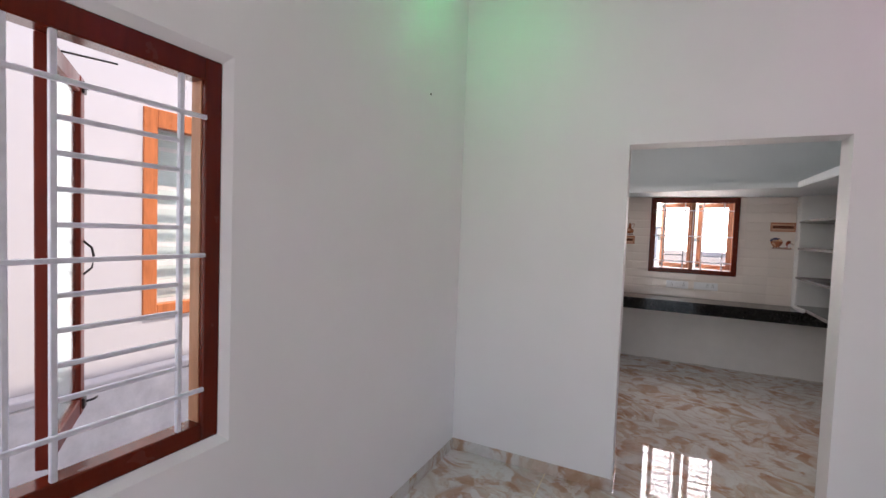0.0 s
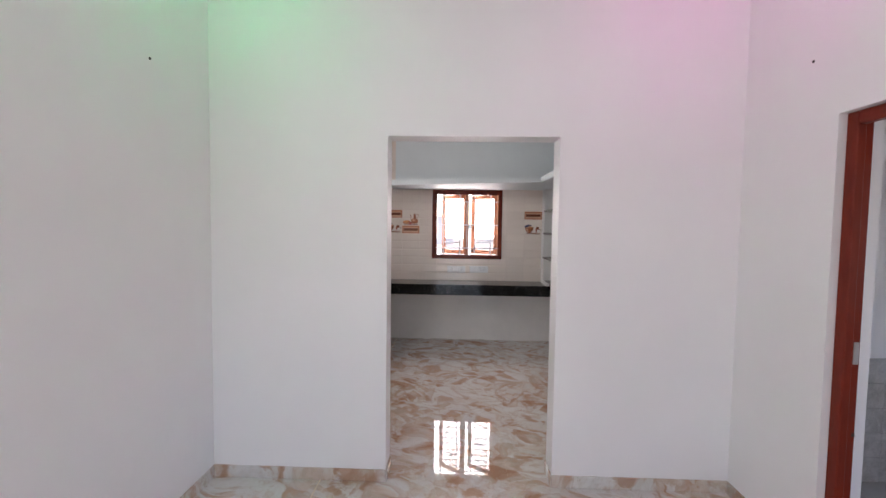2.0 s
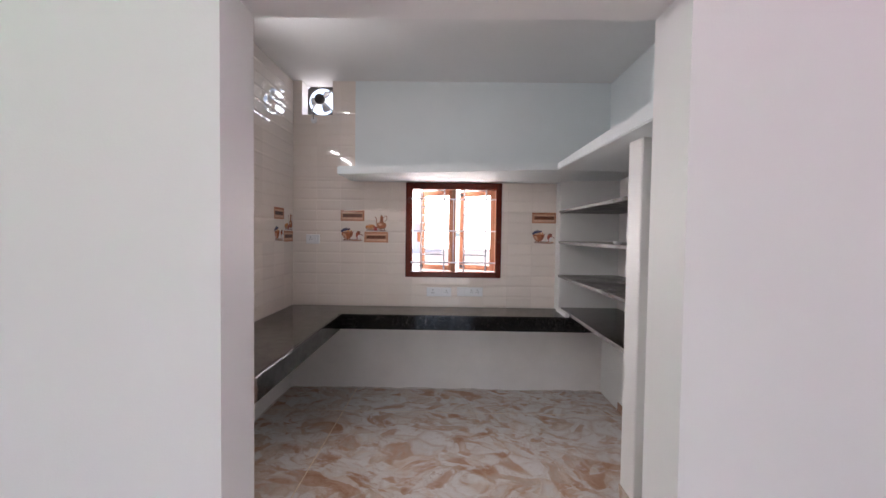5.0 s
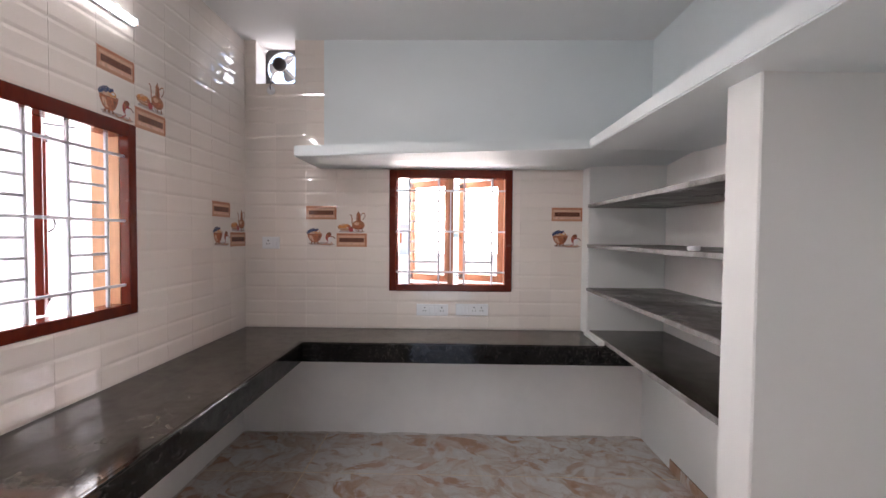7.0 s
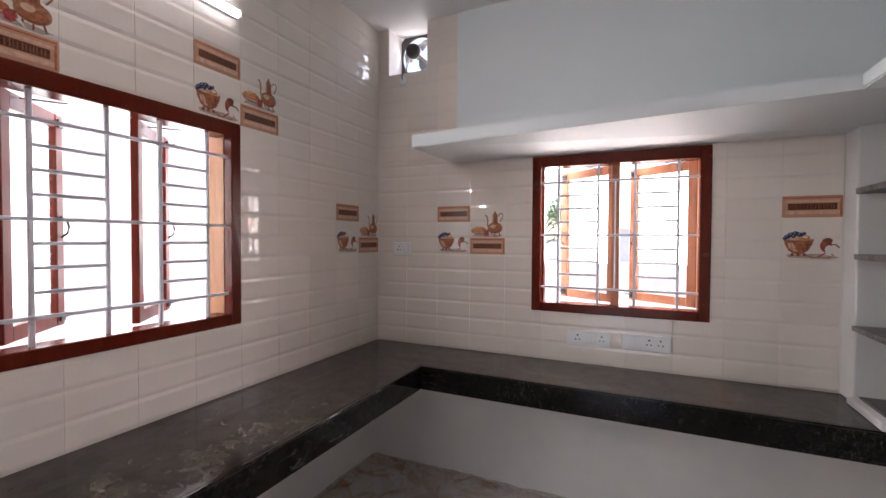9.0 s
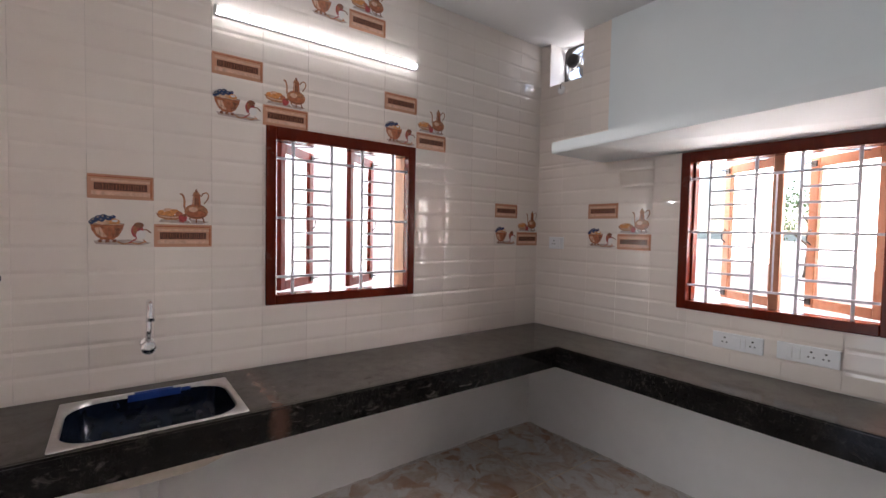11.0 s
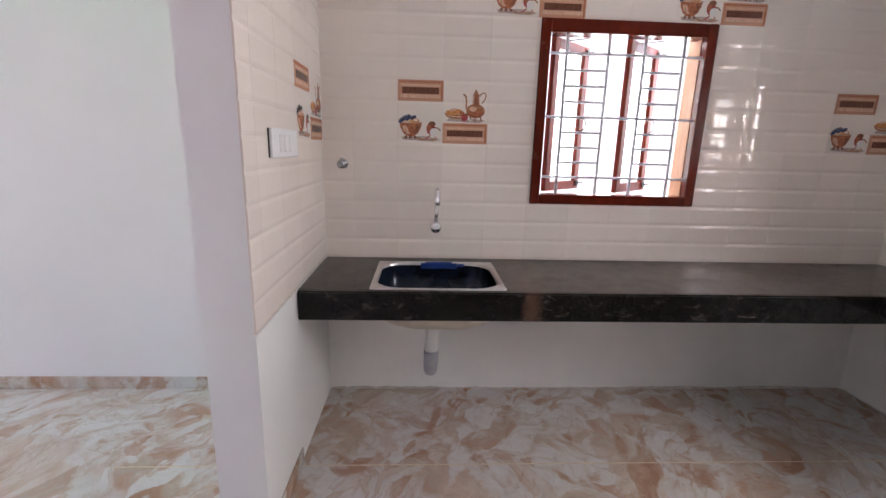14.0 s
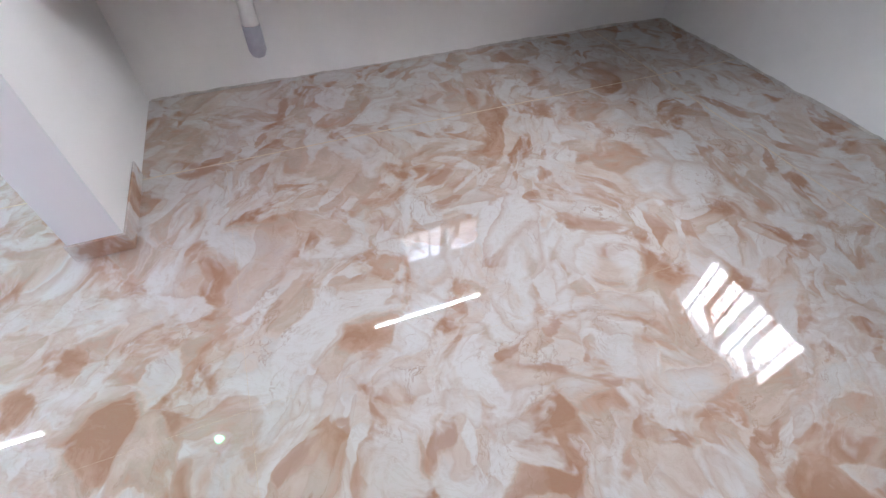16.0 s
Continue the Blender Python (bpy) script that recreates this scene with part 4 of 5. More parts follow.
# ---- stone shelves and the thing on one ----
for z, t, x0, lab in ((1.829, 0.027, 2.716, "rough-edged grey stone shelf"), (1.525, 0.026, 2.716, "rough-edged grey stone shelf"),
                      (1.192, 0.025, 2.716, "rough-edged grey stone shelf"), (0.858, 0.030, 2.745, "dark polished stone slab, lowest of the shelves")):
    rng = random.Random(int(z * 1000))
    y0, y1, n = 1.7005, 3.4045, 48
    stone = M_GRANITE if z < 1 else M_SHELF
    shelf = thing("stone_shelf", pose(x0, y0, z), lab, "shelf", "stone shelves")
    slab, lip = bmesh.new(), bmesh.new()
    back, last = 3.311 - x0, None
    for k in range(n + 1):
        y = (y1 - y0) * k / n
        e = rng.uniform(-0.0025, 0.0015)
        top, low = t - rng.uniform(0.001, 0.004), rng.uniform(0.0005, 0.004)
        rings = ([slab.verts.new(p) for p in ((0.004, y, 0), (0.004, y, t), (back, y, t), (back, y, 0))],
                 [lip.verts.new(p) for p in ((e, y, low), (e - 0.001, y, top), (0.0038, y, t), (0.0038, y, 0))])
        if last:
            for b, old, ring in zip((slab, lip), last, rings):
                for i in range(4):
                    b.faces.new((old[i], old[(i + 1) % 4], ring[(i + 1) % 4], ring[i]))
        else:
            slab.faces.new(rings[0])
            lip.faces.new(rings[1])
        last = rings
    slab.faces.new(last[0][::-1])
    lip.faces.new(last[1][::-1])
    part("slab", slab, stone, shelf)
    part("front_edge", lip, M_SAWN, shelf, "rough sawn pale grey edge")
roll = thing("tape_roll", pose(2.768, 2.02, 1.551), "small white roll of tape lying on the shelf", "tape")
bm = bmesh.new()
prof = [(0.0155, 0.0), (0.025, 0.0), (0.026, 0.002), (0.026, 0.018), (0.025, 0.020), (0.0155, 0.020)]
rings = [[bm.verts.new((rr * math.cos(2 * math.pi * k / 20), rr * math.sin(2 * math.pi * k / 20), zz)) for k in range(20)] for rr, zz in prof]
for i in range(6):
    a, b = rings[i], rings[(i + 1) % 6]
    for k in range(20):
        bm.faces.new((a[k], a[(k + 1) % 20], b[(k + 1) % 20], b[k]))
part("tape", bm, M_SWITCH, roll)
bm = bmesh.new()
ri = [[bm.verts.new((rr * math.cos(2 * math.pi * k / 20), rr * math.sin(2 * math.pi * k / 20), zz)) for k in range(20)] for rr, zz in ((0.013, 0.001), (0.0153, 0.001), (0.0153, 0.019), (0.013, 0.019))]
for i in range(4):
    a, b = ri[i], ri[(i + 1) % 4]
    for k in range(20):
        bm.faces.new((a[k], a[(k + 1) % 20], b[(k + 1) % 20], b[k]))
part("core", bm, M_IRON, roll, "dark card core")

# ---- door frame of the side room ----
door = thing("door_1", pose(HALL_X1, 0, 0), "red-brown painted wooden door frame, door away", "door", "", "structure")
fy0, fy1, fz = DR[0], DR[1], DR[3]
boxes_part("door_frame", [(0.035, 0.075, fy1 - 0.058, fy1 - 0.001, 0, fz - 0.001), (0.035, 0.075, fy0 + 0.001, fy0 + 0.058, 0, fz - 0.001), (0.035, 0.075, fy0 + 0.058, fy1 - 0.058, fz - 0.059, fz - 0.001)],
           M_DOORW, door, "red-brown painted frame", 0.004)
boxes_part("rebate", [(0.0755, 0.115, fy1 - 0.046, fy1 - 0.001, 0, fz - 0.001), (0.0755, 0.115, fy0 + 0.001, fy0 + 0.046, 0, fz - 0.001), (0.0755, 0.115, fy0 + 0.046, fy1 - 0.046, fz - 0.047, fz - 0.001)],
           M_DOORW, door, "", 0.003)
boxes_part("strike_plate", [(0.085, 0.108, fy1 - 0.0485, fy1 - 0.0455, 1.03, 1.13)], M_STEEL, door, "worn steel strike plate")
boxes_part("bolt_hole", [(0.10, 0.112, fy1 - 0.049, fy1 - 0.0455, 0.70, 0.715)], M_SOCK, door, "dark bolt hole")

# two drilled anchors high on the hall walls
for i, m in enumerate((pose(HALL_X1, -0.49, 2.43), pose(0.0, -0.52, 2.43, 0, 0, 180))):
    bm = bmesh.new()
    lathe(bm, [(0.006, -0.004), (0.007, -0.001), (0.007, 0.004)], 10, axis="x")
    ob = part("wall_anchor", bm, M_IRON, None, "", m)
    tagged(ob, "small dark screw anchor high on the wall", "screw", "wall anchors")

# ---- skirting ----
SK = 0.078
def skirting(rects, label):
    ob = boxes_part("baseboard", rects, M_SKIRT, None, "", 0.002)
    tagged(ob, label, "skirting", "", "structure")
skirting([(0.0005, 0.009, HALL_Y0, -0.01, 0, SK)], "tan marble skirting along the hall wall")
skirting([(0.0005, DOOR_X0 - 0.0005, -0.009, -0.0005, 0, SK)], "tan marble skirting beside the doorway")
skirting([(DOOR_X1 + 0.0005, HALL_X1 - 0.0005, -0.009, -0.0005, 0, SK)], "tan marble skirting beside the doorway")
skirting([(HALL_X1 - 0.009, HALL_X1 - 0.0005, DR[1], -0.010, 0, SK), (HALL_X1 - 0.009, HALL_X1 - 0.0005, HALL_Y0, DR[0], 0, SK)], "tan marble skirting along the hall wall")
skirting([(DOOR_X0 + 0.0005, DOOR_X0 + 0.009, -0.009, WALL_T + 0.006, 0, SK)], "tan marble skirting on the doorway jamb")
skirting([(DOOR_X1 - 0.009, DOOR_X1 - 0.0005, -0.009, WALL_T, 0, SK)], "tan marble skirting on the doorway jamb")
skirting([(0.66, DOOR_X0, WALL_T - 0.0015, WALL_T + 0.007, 0, SK)], "tan marble skirting under the tiles")
skirting([(3.196, 3.2045, 1.7005, 3.04, 0, SK)], "tan marble skirting below the shelves")
skirting([(2.691, 2.6995, 1.504, 1.7005, 0, SK), (2.6995, SIDE, 1.503, 1.5115, 0, SK)], "tan marble skirting round the fin wall")
skirting([(SIDE - 0.009, SIDE - 0.0005, WALL_T, 1.503, 0, SK)], "tan marble skirting along the kitchen wall")


# ---- surroundings seen through the windows ----
house = thing("neighbour_house", pose(-1.75, -2.0, -0.40), "white rendered neighbouring house close to the windows", "house")
HN = 3.7
nw = (0.80, 1.70, 1.34, 2.74)    # its window: y0, y1, z0, z1 in the house's own measure
rects = [(-0.2, 0.0, a, b, c, d) for a, b, c, d in holed(-5.0, 7.5, 0, HN, [nw])]
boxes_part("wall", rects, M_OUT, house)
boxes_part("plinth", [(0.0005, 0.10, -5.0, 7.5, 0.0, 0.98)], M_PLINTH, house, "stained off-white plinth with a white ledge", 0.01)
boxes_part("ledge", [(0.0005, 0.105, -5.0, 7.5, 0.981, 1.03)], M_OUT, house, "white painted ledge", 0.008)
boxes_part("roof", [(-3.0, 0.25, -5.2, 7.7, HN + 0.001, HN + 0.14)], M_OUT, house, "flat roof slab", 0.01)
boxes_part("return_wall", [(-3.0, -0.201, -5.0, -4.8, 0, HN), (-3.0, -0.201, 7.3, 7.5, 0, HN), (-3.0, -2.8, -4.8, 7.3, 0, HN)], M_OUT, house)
w = part("window", (lambda bm: (box(bm, -0.05, 0.015, nw[0], nw[0] + 0.09, nw[2], nw[3], 0.004), box(bm, -0.05, 0.015, nw[1] - 0.09, nw[1], nw[2], nw[3], 0.004),
         box(bm, -0.05, 0.015, nw[0] + 0.09, nw[1] - 0.09, nw[2], nw[2] + 0.09, 0.004), box(bm, -0.05, 0.015, nw[0] + 0.09, nw[1] - 0.09, nw[3] - 0.12, nw[3], 0.004), bm)[-1])(bmesh.new()),
         M_SASH, house, "orange varnished window frame")
nl = 9
for k in range(nl):
    z = nw[2] + 0.10 + (nw[3] - nw[2] - 0.23) * (k + 0.5) / nl
    bm = bmesh.new()
    box(bm, -0.03, -0.024, nw[0] + 0.092, nw[1] - 0.092, -0.05, 0.05, 0.001)
    part("louvre", bm, M_FROST, w, "frosted glass louvre", Matrix.Translation((0, 0, z)) @ Matrix.Rotation(radians(14), 4, "Y") )
boxes_part("window_back", [(-0.16, -0.15, nw[0], nw[1], nw[2], nw[3])], M_PALE, house, "pale blind behind the louvres")

# low house, wall and trees beyond the rear window
def far_house(x, y, w, d, h, label):
    ob = thing("house", pose(x, y, -0.45), label, "house", "far houses")
    rects = [(a, b, 0, 0.2, c, e) for a, b, c, e in holed(0, w, 0, h, [(w * 0.2, w * 0.35, h * 0.4, h * 0.75), (w * 0.6, w * 0.75, h * 0.4, h * 0.75)])]
    rects += [(0, 0.2, 0.2, d, 0, h), (w - 0.2, w, 0.2, d, 0, h), (0.2, w - 0.2, d - 0.2, d, 0, h)]
    boxes_part("wall", rects, M_OUT, ob)
    boxes_part("roof", [(-0.3, w + 0.3, -0.3, d + 0.3, h, h + 0.18)], M_CEMENT, ob, "flat cement roof")
    for f in (0.2, 0.6):
        boxes_part("window", [(w * f, w * f + w * 0.15, 0.08, 0.12, h * 0.4, h * 0.75)], M_SASH, ob, "closed wooden window")


far_house(-6.0, 46, 7, 6, 3.0, "low pale house far beyond the yard")
far_house(6.0, 58, 9, 7, 3.2, "low pale house far beyond the yard")


def tree(x, y, h, seed, label):
    rng = random.Random(seed)
    top = thing("tree", pose(x, y, -0.45), label, "tree", "far trees")
    bm = bmesh.new()
    trunk = [(0, 0, 0), (0.05, 0.02, h * 0.2), (0.0, 0.06, h * 0.4), (0.08, 0.0, h * 0.62)]
    tube_path(bm, trunk, [0.17, 0.14, 0.11, 0.05], 8)
    tips = []
    for k in range(8):
        a = rng.uniform(0, 6.28)
        z0 = h * rng.uniform(0.32, 0.58)
        tip = (math.cos(a) * h * rng.uniform(0.18, 0.34), math.sin(a) * h * rng.uniform(0.18, 0.34), z0 + h * rng.uniform(0.14, 0.36))
        tube_path(bm, [(0.03, 0.03, z0), tuple(0.55 * c + (0.45 * z0 if i == 2 else 0) for i, c in enumerate(tip)), tip], [0.06, 0.035, 0.012], 6)
        tips.append(tip)
    part("trunk", bm, M_BARK, top, "rough brown trunk and limbs")
    verts, faces = [], []
    for k in range(2600):
        c = rng.choice(tips)
        p = Vector(c) + Vector([rng.gauss(0, h * 0.085) for _ in range(3)])
        s = rng.uniform(0.05, 0.11) * h / 5
        q = Euler([rng.uniform(0, 6.28) for _ in range(3)]).to_matrix()
        i = len(verts)
        verts += [tuple(p + q @ Vector(v)) for v in ((-s, 0, 0), (0, -s * 0.5, s * 0.15), (s, 0, 0), (0, s * 0.5, s * 0.15))]
        faces.append((i, i + 1, i + 2, i + 3))
    me = bpy.data.meshes.new("crown")
    me.from_pydata(verts, [], faces)
    me.materials.append(M_LEAF)
    ob = new("crown", me)
    ob.parent = top
    tagged(ob, "loose green crown")


tree(-4.5, 30, 5.0, 3, "leafy green tree beyond the yard")
tree(8.5, 44, 5.5, 5, "leafy green tree beyond the yard")
# far hill as a low ridge
bm = bmesh.new()
n, prev = 60, None
for k in range(n + 1):
    u = k / n
    x = -260 + 520 * u
    hgt = 4 + 9 * max(0, math.sin(u * 9.0 + 1.0)) * (0.55 + 0.45 * math.sin(u * 3.0)) + 3 * math.sin(u * 31)
    ring = [bm.verts.new(p) for p in ((x, 400, -1), (x, 430, max(2.0, hgt)), (x, 520, -1))]
    if prev:
        for i in range(2):
            bm.faces.new((prev[i], prev[i + 1], ring[i + 1], ring[i]))
    prev = ring
tagged(part("backdrop_hill", bm, M_HILL), "low dark hills on the horizon", "hill", "", "structure")


# ---- wall tiles: each a pressed tile of three bevelled bricks ----
BW_, BH_ = PITCH, ROW / 3
IN_U, IN_V, LOW = 0.0006, 0.016, -0.0026


def brick_faces(bm, u0, u1, v0, v1, mat=0):
    if u1 - u0 < 0.004 or v1 - v0 < 0.004:
        return
    g = 0.00008
    i, j2 = min(IN_U, (u1 - u0) / 3), min(IN_V, (v1 - v0) / 3)
    o = [bm.verts.new(p) for p in ((u0 + g, v0 + g, LOW - 0.0062), (u1 - g, v0 + g, LOW - 0.0062), (u1 - g, v1 - g, LOW - 0.0062), (u0 + g, v1 - g, LOW - 0.0062))]
    m = [bm.verts.new((v.co.x, v.co.y, LOW)) for v in o]
    t = [bm.verts.new(p) for p in ((u0 + i, v0 + j2, 0), (u1 - i, v0 + j2, 0), (u1 - i, v1 - j2, 0), (u0 + i, v1 - j2, 0))]
    for k in range(4):
        j = (k + 1) % 4
        bm.faces.new((o[k], o[j], m[j], m[k])).material_index = mat
        bm.faces.new((m[k], m[j], t[j], t[k])).material_index = mat
    bm.faces.new(t).material_index = mat


def flat(bm, pts, mat, n):
    bm.faces.new([bm.verts.new((x, y, n)) for x, y in pts]).material_index = mat


def oval(bm, cx, cy, rx, ry, mat, n, a0=0, a1=360, seg=18):
    flat(bm, [(cx + rx * math.cos(radians(a0 + (a1 - a0) * k / seg)), cy + ry * math.sin(radians(a0 + (a1 - a0) * k / seg))) for k in range(seg + (0 if a1 - a0 >= 360 else 1))], mat, n)


def stroke(bm, pts, wd, mat, n):
    for (xa, ya), (xb, yb) in zip(pts, pts[1:]):
        d = Vector((xb - xa, yb - ya)).normalized() * wd / 2
        flat(bm, [(xa + d.y, ya - d.x), (xb + d.y, yb - d.x), (xb - d.y, yb + d.x), (xa - d.y, ya + d.x)], mat, n)


PRINTS = [M_TERRA, M_BRONZE, M_BLUE, M_ORANGE, M_RED, M_PALE, M_GREY, M_DARKBAND, M_TAN, M_UMBER]
T, BR, BL, O, RD, PA, GR, DK, TN, UM = range(10)


def band_print(bm, v, e):
    """Brown brick: shaded rim, lighter panel and a dark textured slot."""
    flat(bm, [(0.006, v + 0.096), (0.2415, v + 0.096), (0.2415, v + 0.102), (0.006, v + 0.102)], T, e * 0.7)
    flat(bm, [(0.2335, v + 0.010), (0.2415, v + 0.006), (0.2415, v + 0.096), (0.2335, v + 0.090)], T, e * 0.7)
    flat(bm, [(0.014, v + 0.016), (0.2335, v + 0.016), (0.2335, v + 0.034), (0.014, v + 0.034)], TN, e * 0.7)
    flat(bm, [(0.014, v + 0.076), (0.2335, v + 0.076), (0.2335, v + 0.088), (0.014, v + 0.088)], TN, e * 0.7)
    flat(bm, [(0.024, v + 0.039), (0.222, v + 0.039), (0.222, v + 0.071), (0.024, v + 0.071)], DK, e)
    rng = random.Random(4)
    x = 0.030
    while x < 0.216:
        wd = rng.uniform(0.002, 0.005)
        flat(bm, [(x, v + 0.043), (x + wd, v + 0.043), (x + wd, v + 0.067), (x, v + 0.067)], UM, e * 1.3)
        x += wd + rng.uniform(0.004, 0.009)


def basket_print():
    """Bowl of fruit and a tilted cup, low on a tile; brown band above."""
    bm = bmesh.new()
    e = 0.0006
    flat(bm, [(0.03, 0.014), (0.20, 0.008), (0.238, 0.020), (0.15, 0.036), (0.02, 0.030)], GR, e * 0.6)
    flat(bm, [(0.010, 0.106), (0.014, 0.080), (0.030, 0.050), (0.050, 0.034), (0.090, 0.034), (0.112, 0.052), (0.128, 0.084), (0.132, 0.106)], T, e)
    flat(bm, [(0.024, 0.088), (0.034, 0.060), (0.052, 0.046), (0.070, 0.046), (0.056, 0.066), (0.048, 0.090)], TN, e * 1.2)
    flat(bm, [(0.096, 0.090), (0.098, 0.064), (0.086, 0.042), (0.108, 0.054), (0.124, 0.086)], UM, e * 1.2)
    flat(bm, [(0.010, 0.100), (0.132, 0.100), (0.134, 0.109), (0.008, 0.109)], UM, e * 1.3)
    flat(bm, [(0.012, 0.103), (0.130, 0.103), (0.130, 0.106), (0.012, 0.106)], TN, e * 1.5)
    for k in range(7):
        stroke(bm, [(0.022 + 0.0165 * k, 0.094), (0.034 + 0.0125 * k, 0.048)], 0.0022, BR, e * 1.4)
    for x in (0.044, 0.070, 0.096):
        flat(bm, [(x - 0.006, 0.036), (x + 0.006, 0.036), (x + 0.008, 0.022), (x - 0.008, 0.022)], UM, e)
    oval(bm, 0.092, 0.116, 0.026, 0.015, O, e * 1.4)
    oval(bm, 0.098, 0.120, 0.012, 0.006, PA, e * 1.5, seg=10)
    oval(bm, 0.056, 0.114, 0.024, 0.012, TN, e * 1.4)
    for x, y, r in ((0.024, 0.122, 0.014), (0.040, 0.132, 0.015), (0.058, 0.137, 0.015), (0.076, 0.132, 0.013), (0.014, 0.113, 0.011), (0.092, 0.138, 0.010), (0.050, 0.124, 0.011)):
        oval(bm, x, y, r, r * 0.85, BL, e * 1.7, seg=10)
        oval(bm, x - r * 0.25, y + r * 0.25, r * 0.3, r * 0.25, GR, e * 2.0, seg=6)
    oval(bm, 0.182, 0.076, 0.024, 0.033, RD, e)
    oval(bm, 0.188, 0.102, 0.020, 0.014, UM, e * 1.3)
    oval(bm, 0.174, 0.080, 0.009, 0.018, T, e * 1.4, seg=12)
    oval(bm, 0.196, 0.058, 0.019, 0.021, PA, e * 1.5)
    stroke(bm, [(0.204, 0.082), (0.220, 0.082), (0.236, 0.066)], 0.006, UM, e * 1.4)
    stroke(bm, [(0.106, 0.026), (0.130, 0.014), (0.160, 0.022), (0.186, 0.014), (0.214, 0.026)], 0.006, BR, e * 1.2)
    stroke(bm, [(0.180, 0.040), (0.164, 0.030), (0.150, 0.018)], 0.006, RD, e * 1.3)
    stroke(bm, [(0.204, 0.036), (0.216, 0.022)], 0.005, T, e * 1.3)
    band_print(bm, 2 * ROW / 3, e)
    return to_mesh("print", bm, PRINTS)


def pot_print():
    """Squat coffee pot with a tall neck, a plate of fruit, a brown band below."""
    bm = bmesh.new()
    e = 0.0006
    flat(bm, [(0.02, 0.120), (0.20, 0.114), (0.236, 0.126), (0.15, 0.138), (0.03, 0.134)], GR, e * 0.6)
    oval(bm, 0.178, 0.176, 0.052, 0.038, BR, e)
    oval(bm, 0.178, 0.164, 0.043, 0.022, UM, e * 1.1)
    oval(bm, 0.176, 0.166, 0.040, 0.017, T, e * 1.2)
    oval(bm, 0.164, 0.186, 0.020, 0.013, TN, e * 1.3)
    flat(bm, [(0.152, 0.202), (0.160, 0.214), (0.164, 0.262), (0.194, 0.262), (0.198, 0.214), (0.206, 0.202)], T, e * 1.2)
    flat(bm, [(0.168, 0.208), (0.190, 0.208), (0.188, 0.244), (0.168, 0.244)], UM, e * 1.4)
    flat(bm, [(0.165, 0.212), (0.169, 0.212), (0.170, 0.256), (0.166, 0.256)], TN, e * 1.6)
    flat(bm, [(0.160, 0.254), (0.198, 0.254), (0.198, 0.259), (0.160, 0.259)], UM, e * 1.5)
    flat(bm, [(0.162, 0.262), (0.168, 0.274), (0.188, 0.274), (0.196, 0.262)], BR, e * 1.3)
    oval(bm, 0.178, 0.279, 0.006, 0.009, UM, e * 1.4, seg=10)
    stroke(bm, [(0.136, 0.176), (0.126, 0.196), (0.127, 0.228), (0.122, 0.252), (0.112, 0.262), (0.108, 0.258)], 0.009, BR, e)
    stroke(bm, [(0.198, 0.252), (0.208, 0.268), (0.224, 0.274), (0.234, 0.260), (0.228, 0.238), (0.212, 0.216)], 0.006, BR, e)
    for x in (0.152, 0.206):
        stroke(bm, [(x, 0.146), (x + (-0.006 if x < 0.17 else 0.008), 0.122)], 0.007, UM, e)
    stroke(bm, [(0.178, 0.142), (0.178, 0.120)], 0.006, UM, e)
    flat(bm, [(0.006, 0.164), (0.020, 0.142), (0.050, 0.132), (0.092, 0.132), (0.122, 0.144), (0.130, 0.160), (0.070, 0.154)], BR, e * 1.1)
    flat(bm, [(0.018, 0.152), (0.050, 0.141), (0.092, 0.141), (0.118, 0.150), (0.070, 0.147)], TN, e * 1.2)
    for x, y, rx, c in ((0.034, 0.166, 0.019, O), (0.058, 0.176, 0.021, TN), (0.084, 0.172, 0.020, O), (0.064, 0.163, 0.022, O), (0.104, 0.162, 0.015, T), (0.052, 0.178, 0.008, PA)):
        oval(bm, x, y, rx, 0.0125, c, e * (1.5 + 2 * x), seg=12)
    oval(bm, 0.120, 0.142, 0.019, 0.019, RD, e * 2.0, seg=12)
    oval(bm, 0.126, 0.156, 0.010, 0.007, UM, e * 2.2, seg=10)
    flat(bm, [(0.132, 0.136), (0.158, 0.116), (0.144, 0.144)], PA, e * 2.0)
    flat(bm, [(0.096, 0.128), (0.126, 0.118), (0.118, 0.130)], RD, e * 2.0)
    band_print(bm, 0.0, e)
    return to_mesh("print", bm, PRINTS)


PRINT_A, PRINT_B = basket_print(), pot_print()
TILE_CACHE = {}


def tile_mesh(u0, u1, v0, v1, holes, brown):
    """One tile cut to its bounds and round holes, in its own measure."""
    key = (round(u0, 4), round(u1, 4), round(v0, 4), round(v1, 4), tuple(tuple(round(c, 4) for c in h) for h in holes), brown)
    if key not in TILE_CACHE:
        bm = bmesh.new()
        for r in range(3):
            a, b = max(v0, r * BH_), min(v1, (r + 1) * BH_)
            if b - a > 0.004:
                for q in holed(u0, u1, a, b, [h for h in holes if h[2] < b and h[3] > a and h[0] < u1 and h[1] > u0]):
                    brick_faces(bm, *q, 1 if r == brown else 0)
        TILE_CACHE[key] = to_mesh("tile", bm, [M_TILE, M_TILE_BROWN], False) if bm.faces else None
    return TILE_CACHE[key]


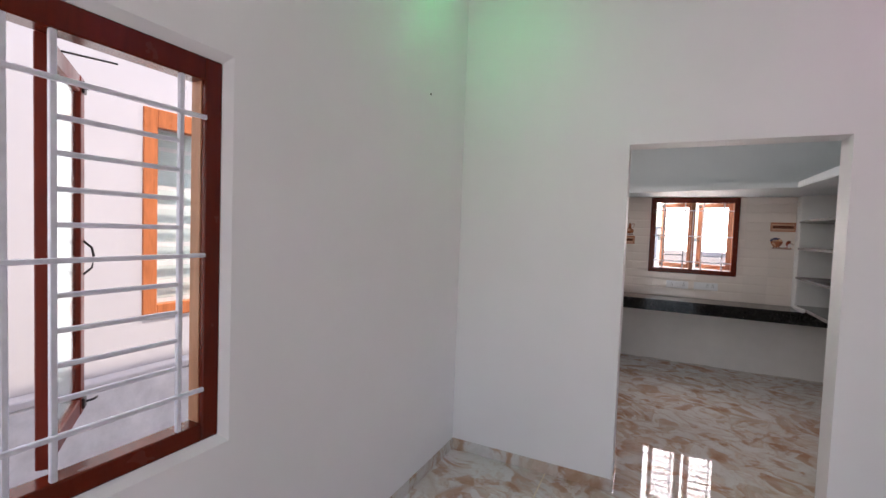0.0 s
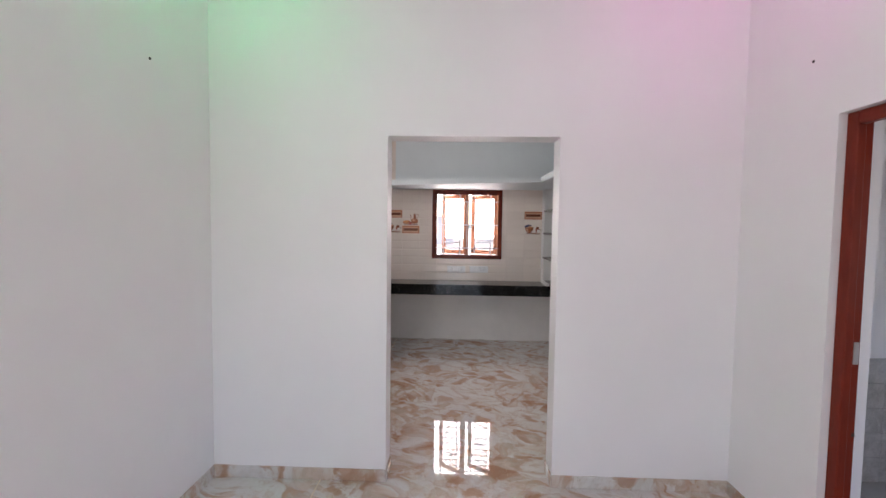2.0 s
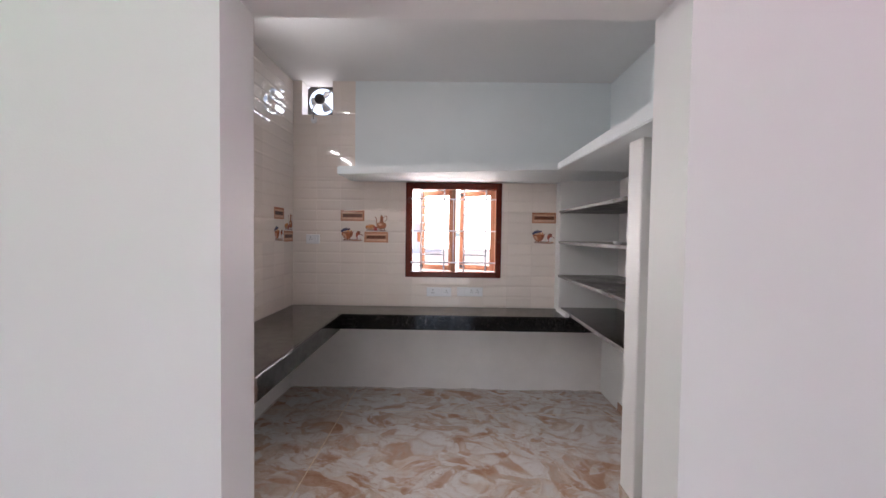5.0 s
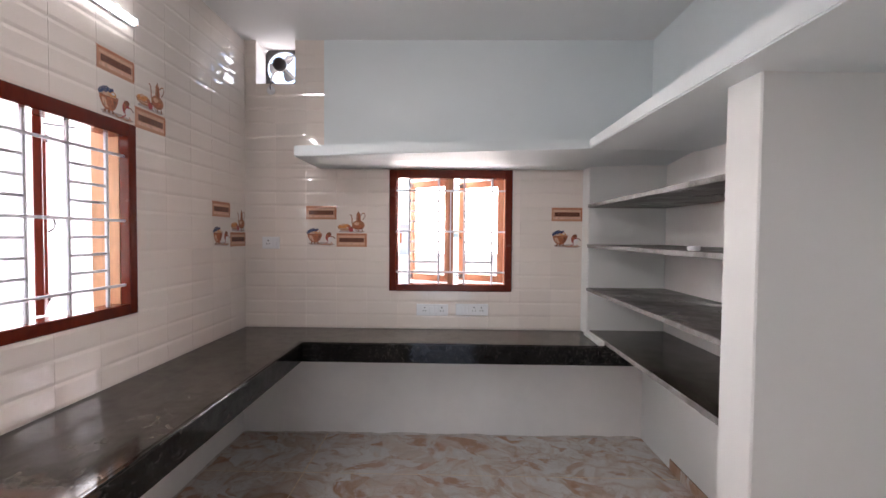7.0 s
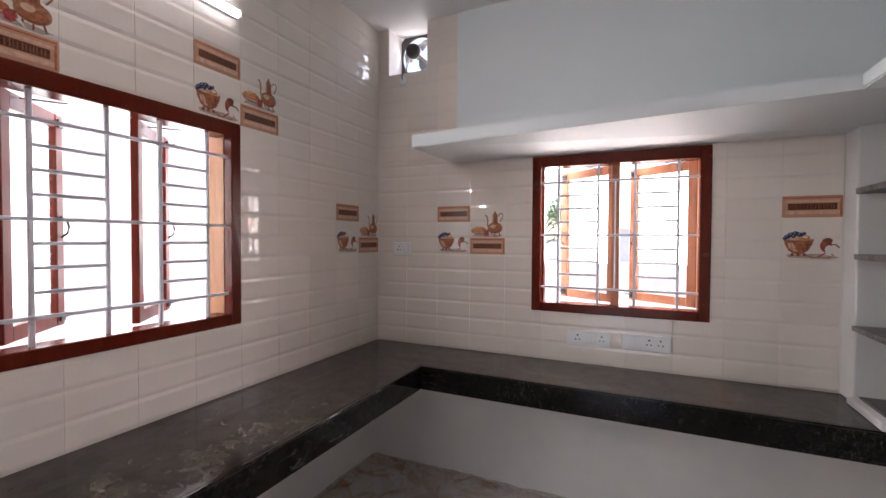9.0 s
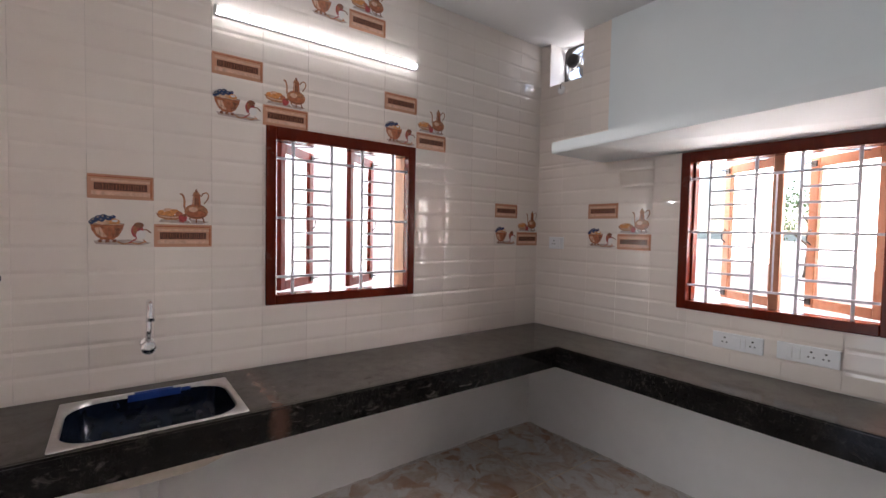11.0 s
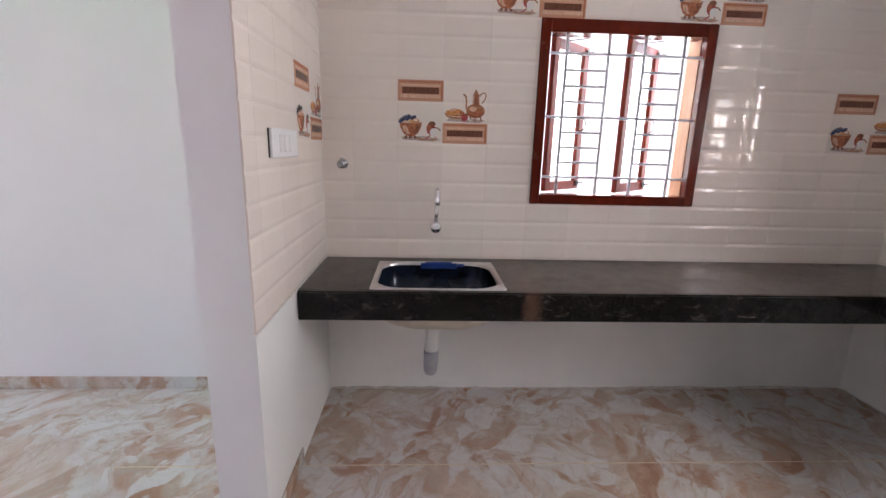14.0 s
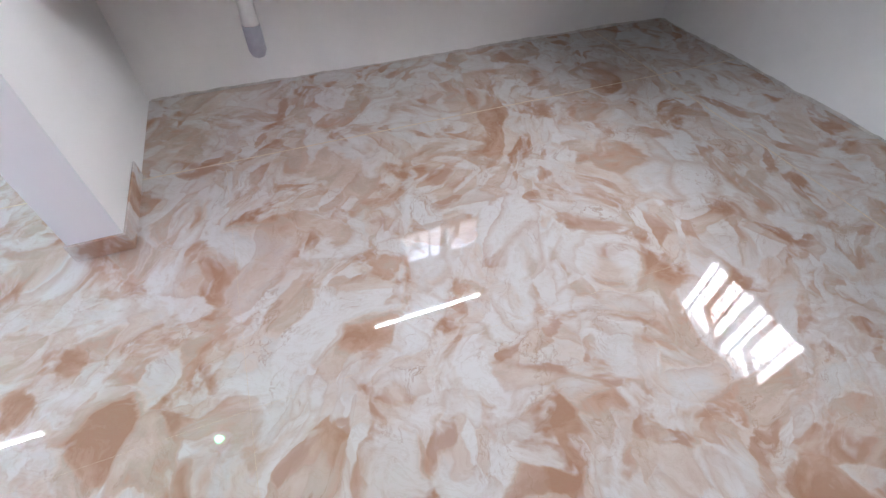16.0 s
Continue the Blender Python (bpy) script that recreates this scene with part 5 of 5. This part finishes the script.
def tile_face(parent, axis, u_start, count, first, last, z0, z1, holes, motifs):
    """axis: matrix from (along, up, out) to the world. Tiles run from u_start; clipped to first..last; holes and motifs by (column, row)."""
    for c in range(count):
        for r in range(int(round((CEIL - TOP) / ROW))):
            bu, bv = u_start + c * PITCH, TOP + r * ROW
            u0, u1 = max(first - bu, 0), min(last - bu, PITCH)
            v0, v1 = max(z0 - bv, 0), min(z1 - bv, ROW)
            if u1 - u0 < 0.004 or v1 - v0 < 0.004:
                continue
            hs = [(max(h[0] - bu, u0), min(h[1] - bu, u1), max(h[2] - bv, v0), min(h[3] - bv, v1)) for h in holes]
            hs = [h for h in hs if h[1] > h[0] and h[3] > h[2]]
            kind = motifs.get((c, r), "")
            me = tile_mesh(u0, u1, v0, v1, hs, {"A": 2, "B": 0}.get(kind, -1))
            if me is None:
                continue
            ob = new("tile", me)
            ob.parent = parent
            ob.matrix_basis = axis @ Matrix.Translation((bu, bv, 0))
            if kind:
                tagged(ob, "cream tile with a printed brown band and a fruit basket" if kind == "A" else "cream tile printed with a coffee pot and brown band")
            if kind and u1 - u0 > PITCH * 0.9:
                pr = new("print", PRINT_A if kind == "A" else PRINT_B)
                pr.parent = ob


def axes(along, up, out, origin):
    m = Matrix.Identity(4)
    for i, v in enumerate((along, up, out)):
        for k in range(3):
            m[k][i] = v[k]
    m.translation = origin
    return m


# left wall: columns run from the front corner, joints counted back from the rear corner
U0 = KIT_Y1 - 14 * PITCH
tile_face(wall_left, axes((0, 1, 0), (0, 0, 1), (1, 0, 0), (0, 0, 0)), U0, 14, WALL_T, KIT_Y1, TOP, CEIL, [win_l],
          {(2, 2): "A", (3, 2): "B", (12, 2): "A", (13, 2): "B", (4, 4): "A", (5, 4): "B", (8, 4): "A", (9, 4): "B", (6, 6): "A", (7, 6): "B"})
# rear wall: below the loft, and the strip up to the ceiling beside the vent
rear = axes((1, 0, 0), (0, 0, 1), (0, -1, 0), (0, KIT_Y1, 0))
ZL = 2.139
tile_face(wall_back, rear, 0.0, 11, 0.0, 2.72, TOP, ZL, [win_b], {(2, 2): "A", (3, 2): "B", (10, 2): "A"})
tile_face(wall_back, rear, 0.0, 3, 0.0, 0.643, ZL, CEIL, [vent_h], {})
# front wall beside the doorway; seen from the kitchen its columns run towards the corner
tile_face(wall_div, axes((-1, 0, 0), (0, 0, 1), (0, 1, 0), (0, WALL_T, 0)), -5 * PITCH, 5, -DOOR_X0 + 0.002, 0.0, TOP, CEIL, [],
          {(3, 2): "A", (4, 2): "B"})

# ---- dado tiles of the side room ----
bm = bmesh.new()
box(bm, 0, 0.55, -0.004, 0.004, 0, 0.161, 0.0015)
dado_me = to_mesh("dado_tile", bm, [M_DADO])
for c in range(3):
    for r in range(5):
        ob = new("dado_tile", dado_me)
        ob.parent = side_wall
        ob.matrix_basis = pose(3.74 + 0.552 * c, 0.1735, 0.002 + 0.163 * r)

# ---- floor tiles ----
FT, BORDER = 1.2, 2.92
bm_cache = {}
for i in range(-2, 4):
    for j in range(-8, 4):
        x0, y0 = 0.69 + FT * (i - 1), BORDER + FT * (j - 1)
        x1, y1 = x0 + FT, y0 + FT
        cx0, cx1 = max(x0, -0.001), min(x1, 3.6)
        cy0, cy1 = max(y0, HALL_Y0), min(y1, KIT_Y1)
        if cx1 - cx0 < 0.02 or cy1 - cy0 < 0.02:
            continue
        # tight joints, but for the two filled ones of the kitchen's border
        gx0, gx1 = (0.0038 if abs(x - 0.69) < 0.01 and y1 > 0 else 0.0005 for x in (x0, x1))
        gy0, gy1 = (0.0038 if abs(y - BORDER) < 0.01 else 0.0005 for y in (y0, y1))
        key = (round(cx1 - cx0, 3), round(cy1 - cy0, 3), gx0, gx1, gy0, gy1)
        if key not in bm_cache:
            bm = bmesh.new()
            box(bm, gx0, key[0] - gx1, gy0, key[1] - gy1, -0.010, 0.0)
            bm_cache[key] = to_mesh("tile", bm, [M_FLOOR])
        ob = new("tile", bm_cache[key])
        ob.parent = floor
        ob.matrix_basis = pose(cx0, cy0, 0)
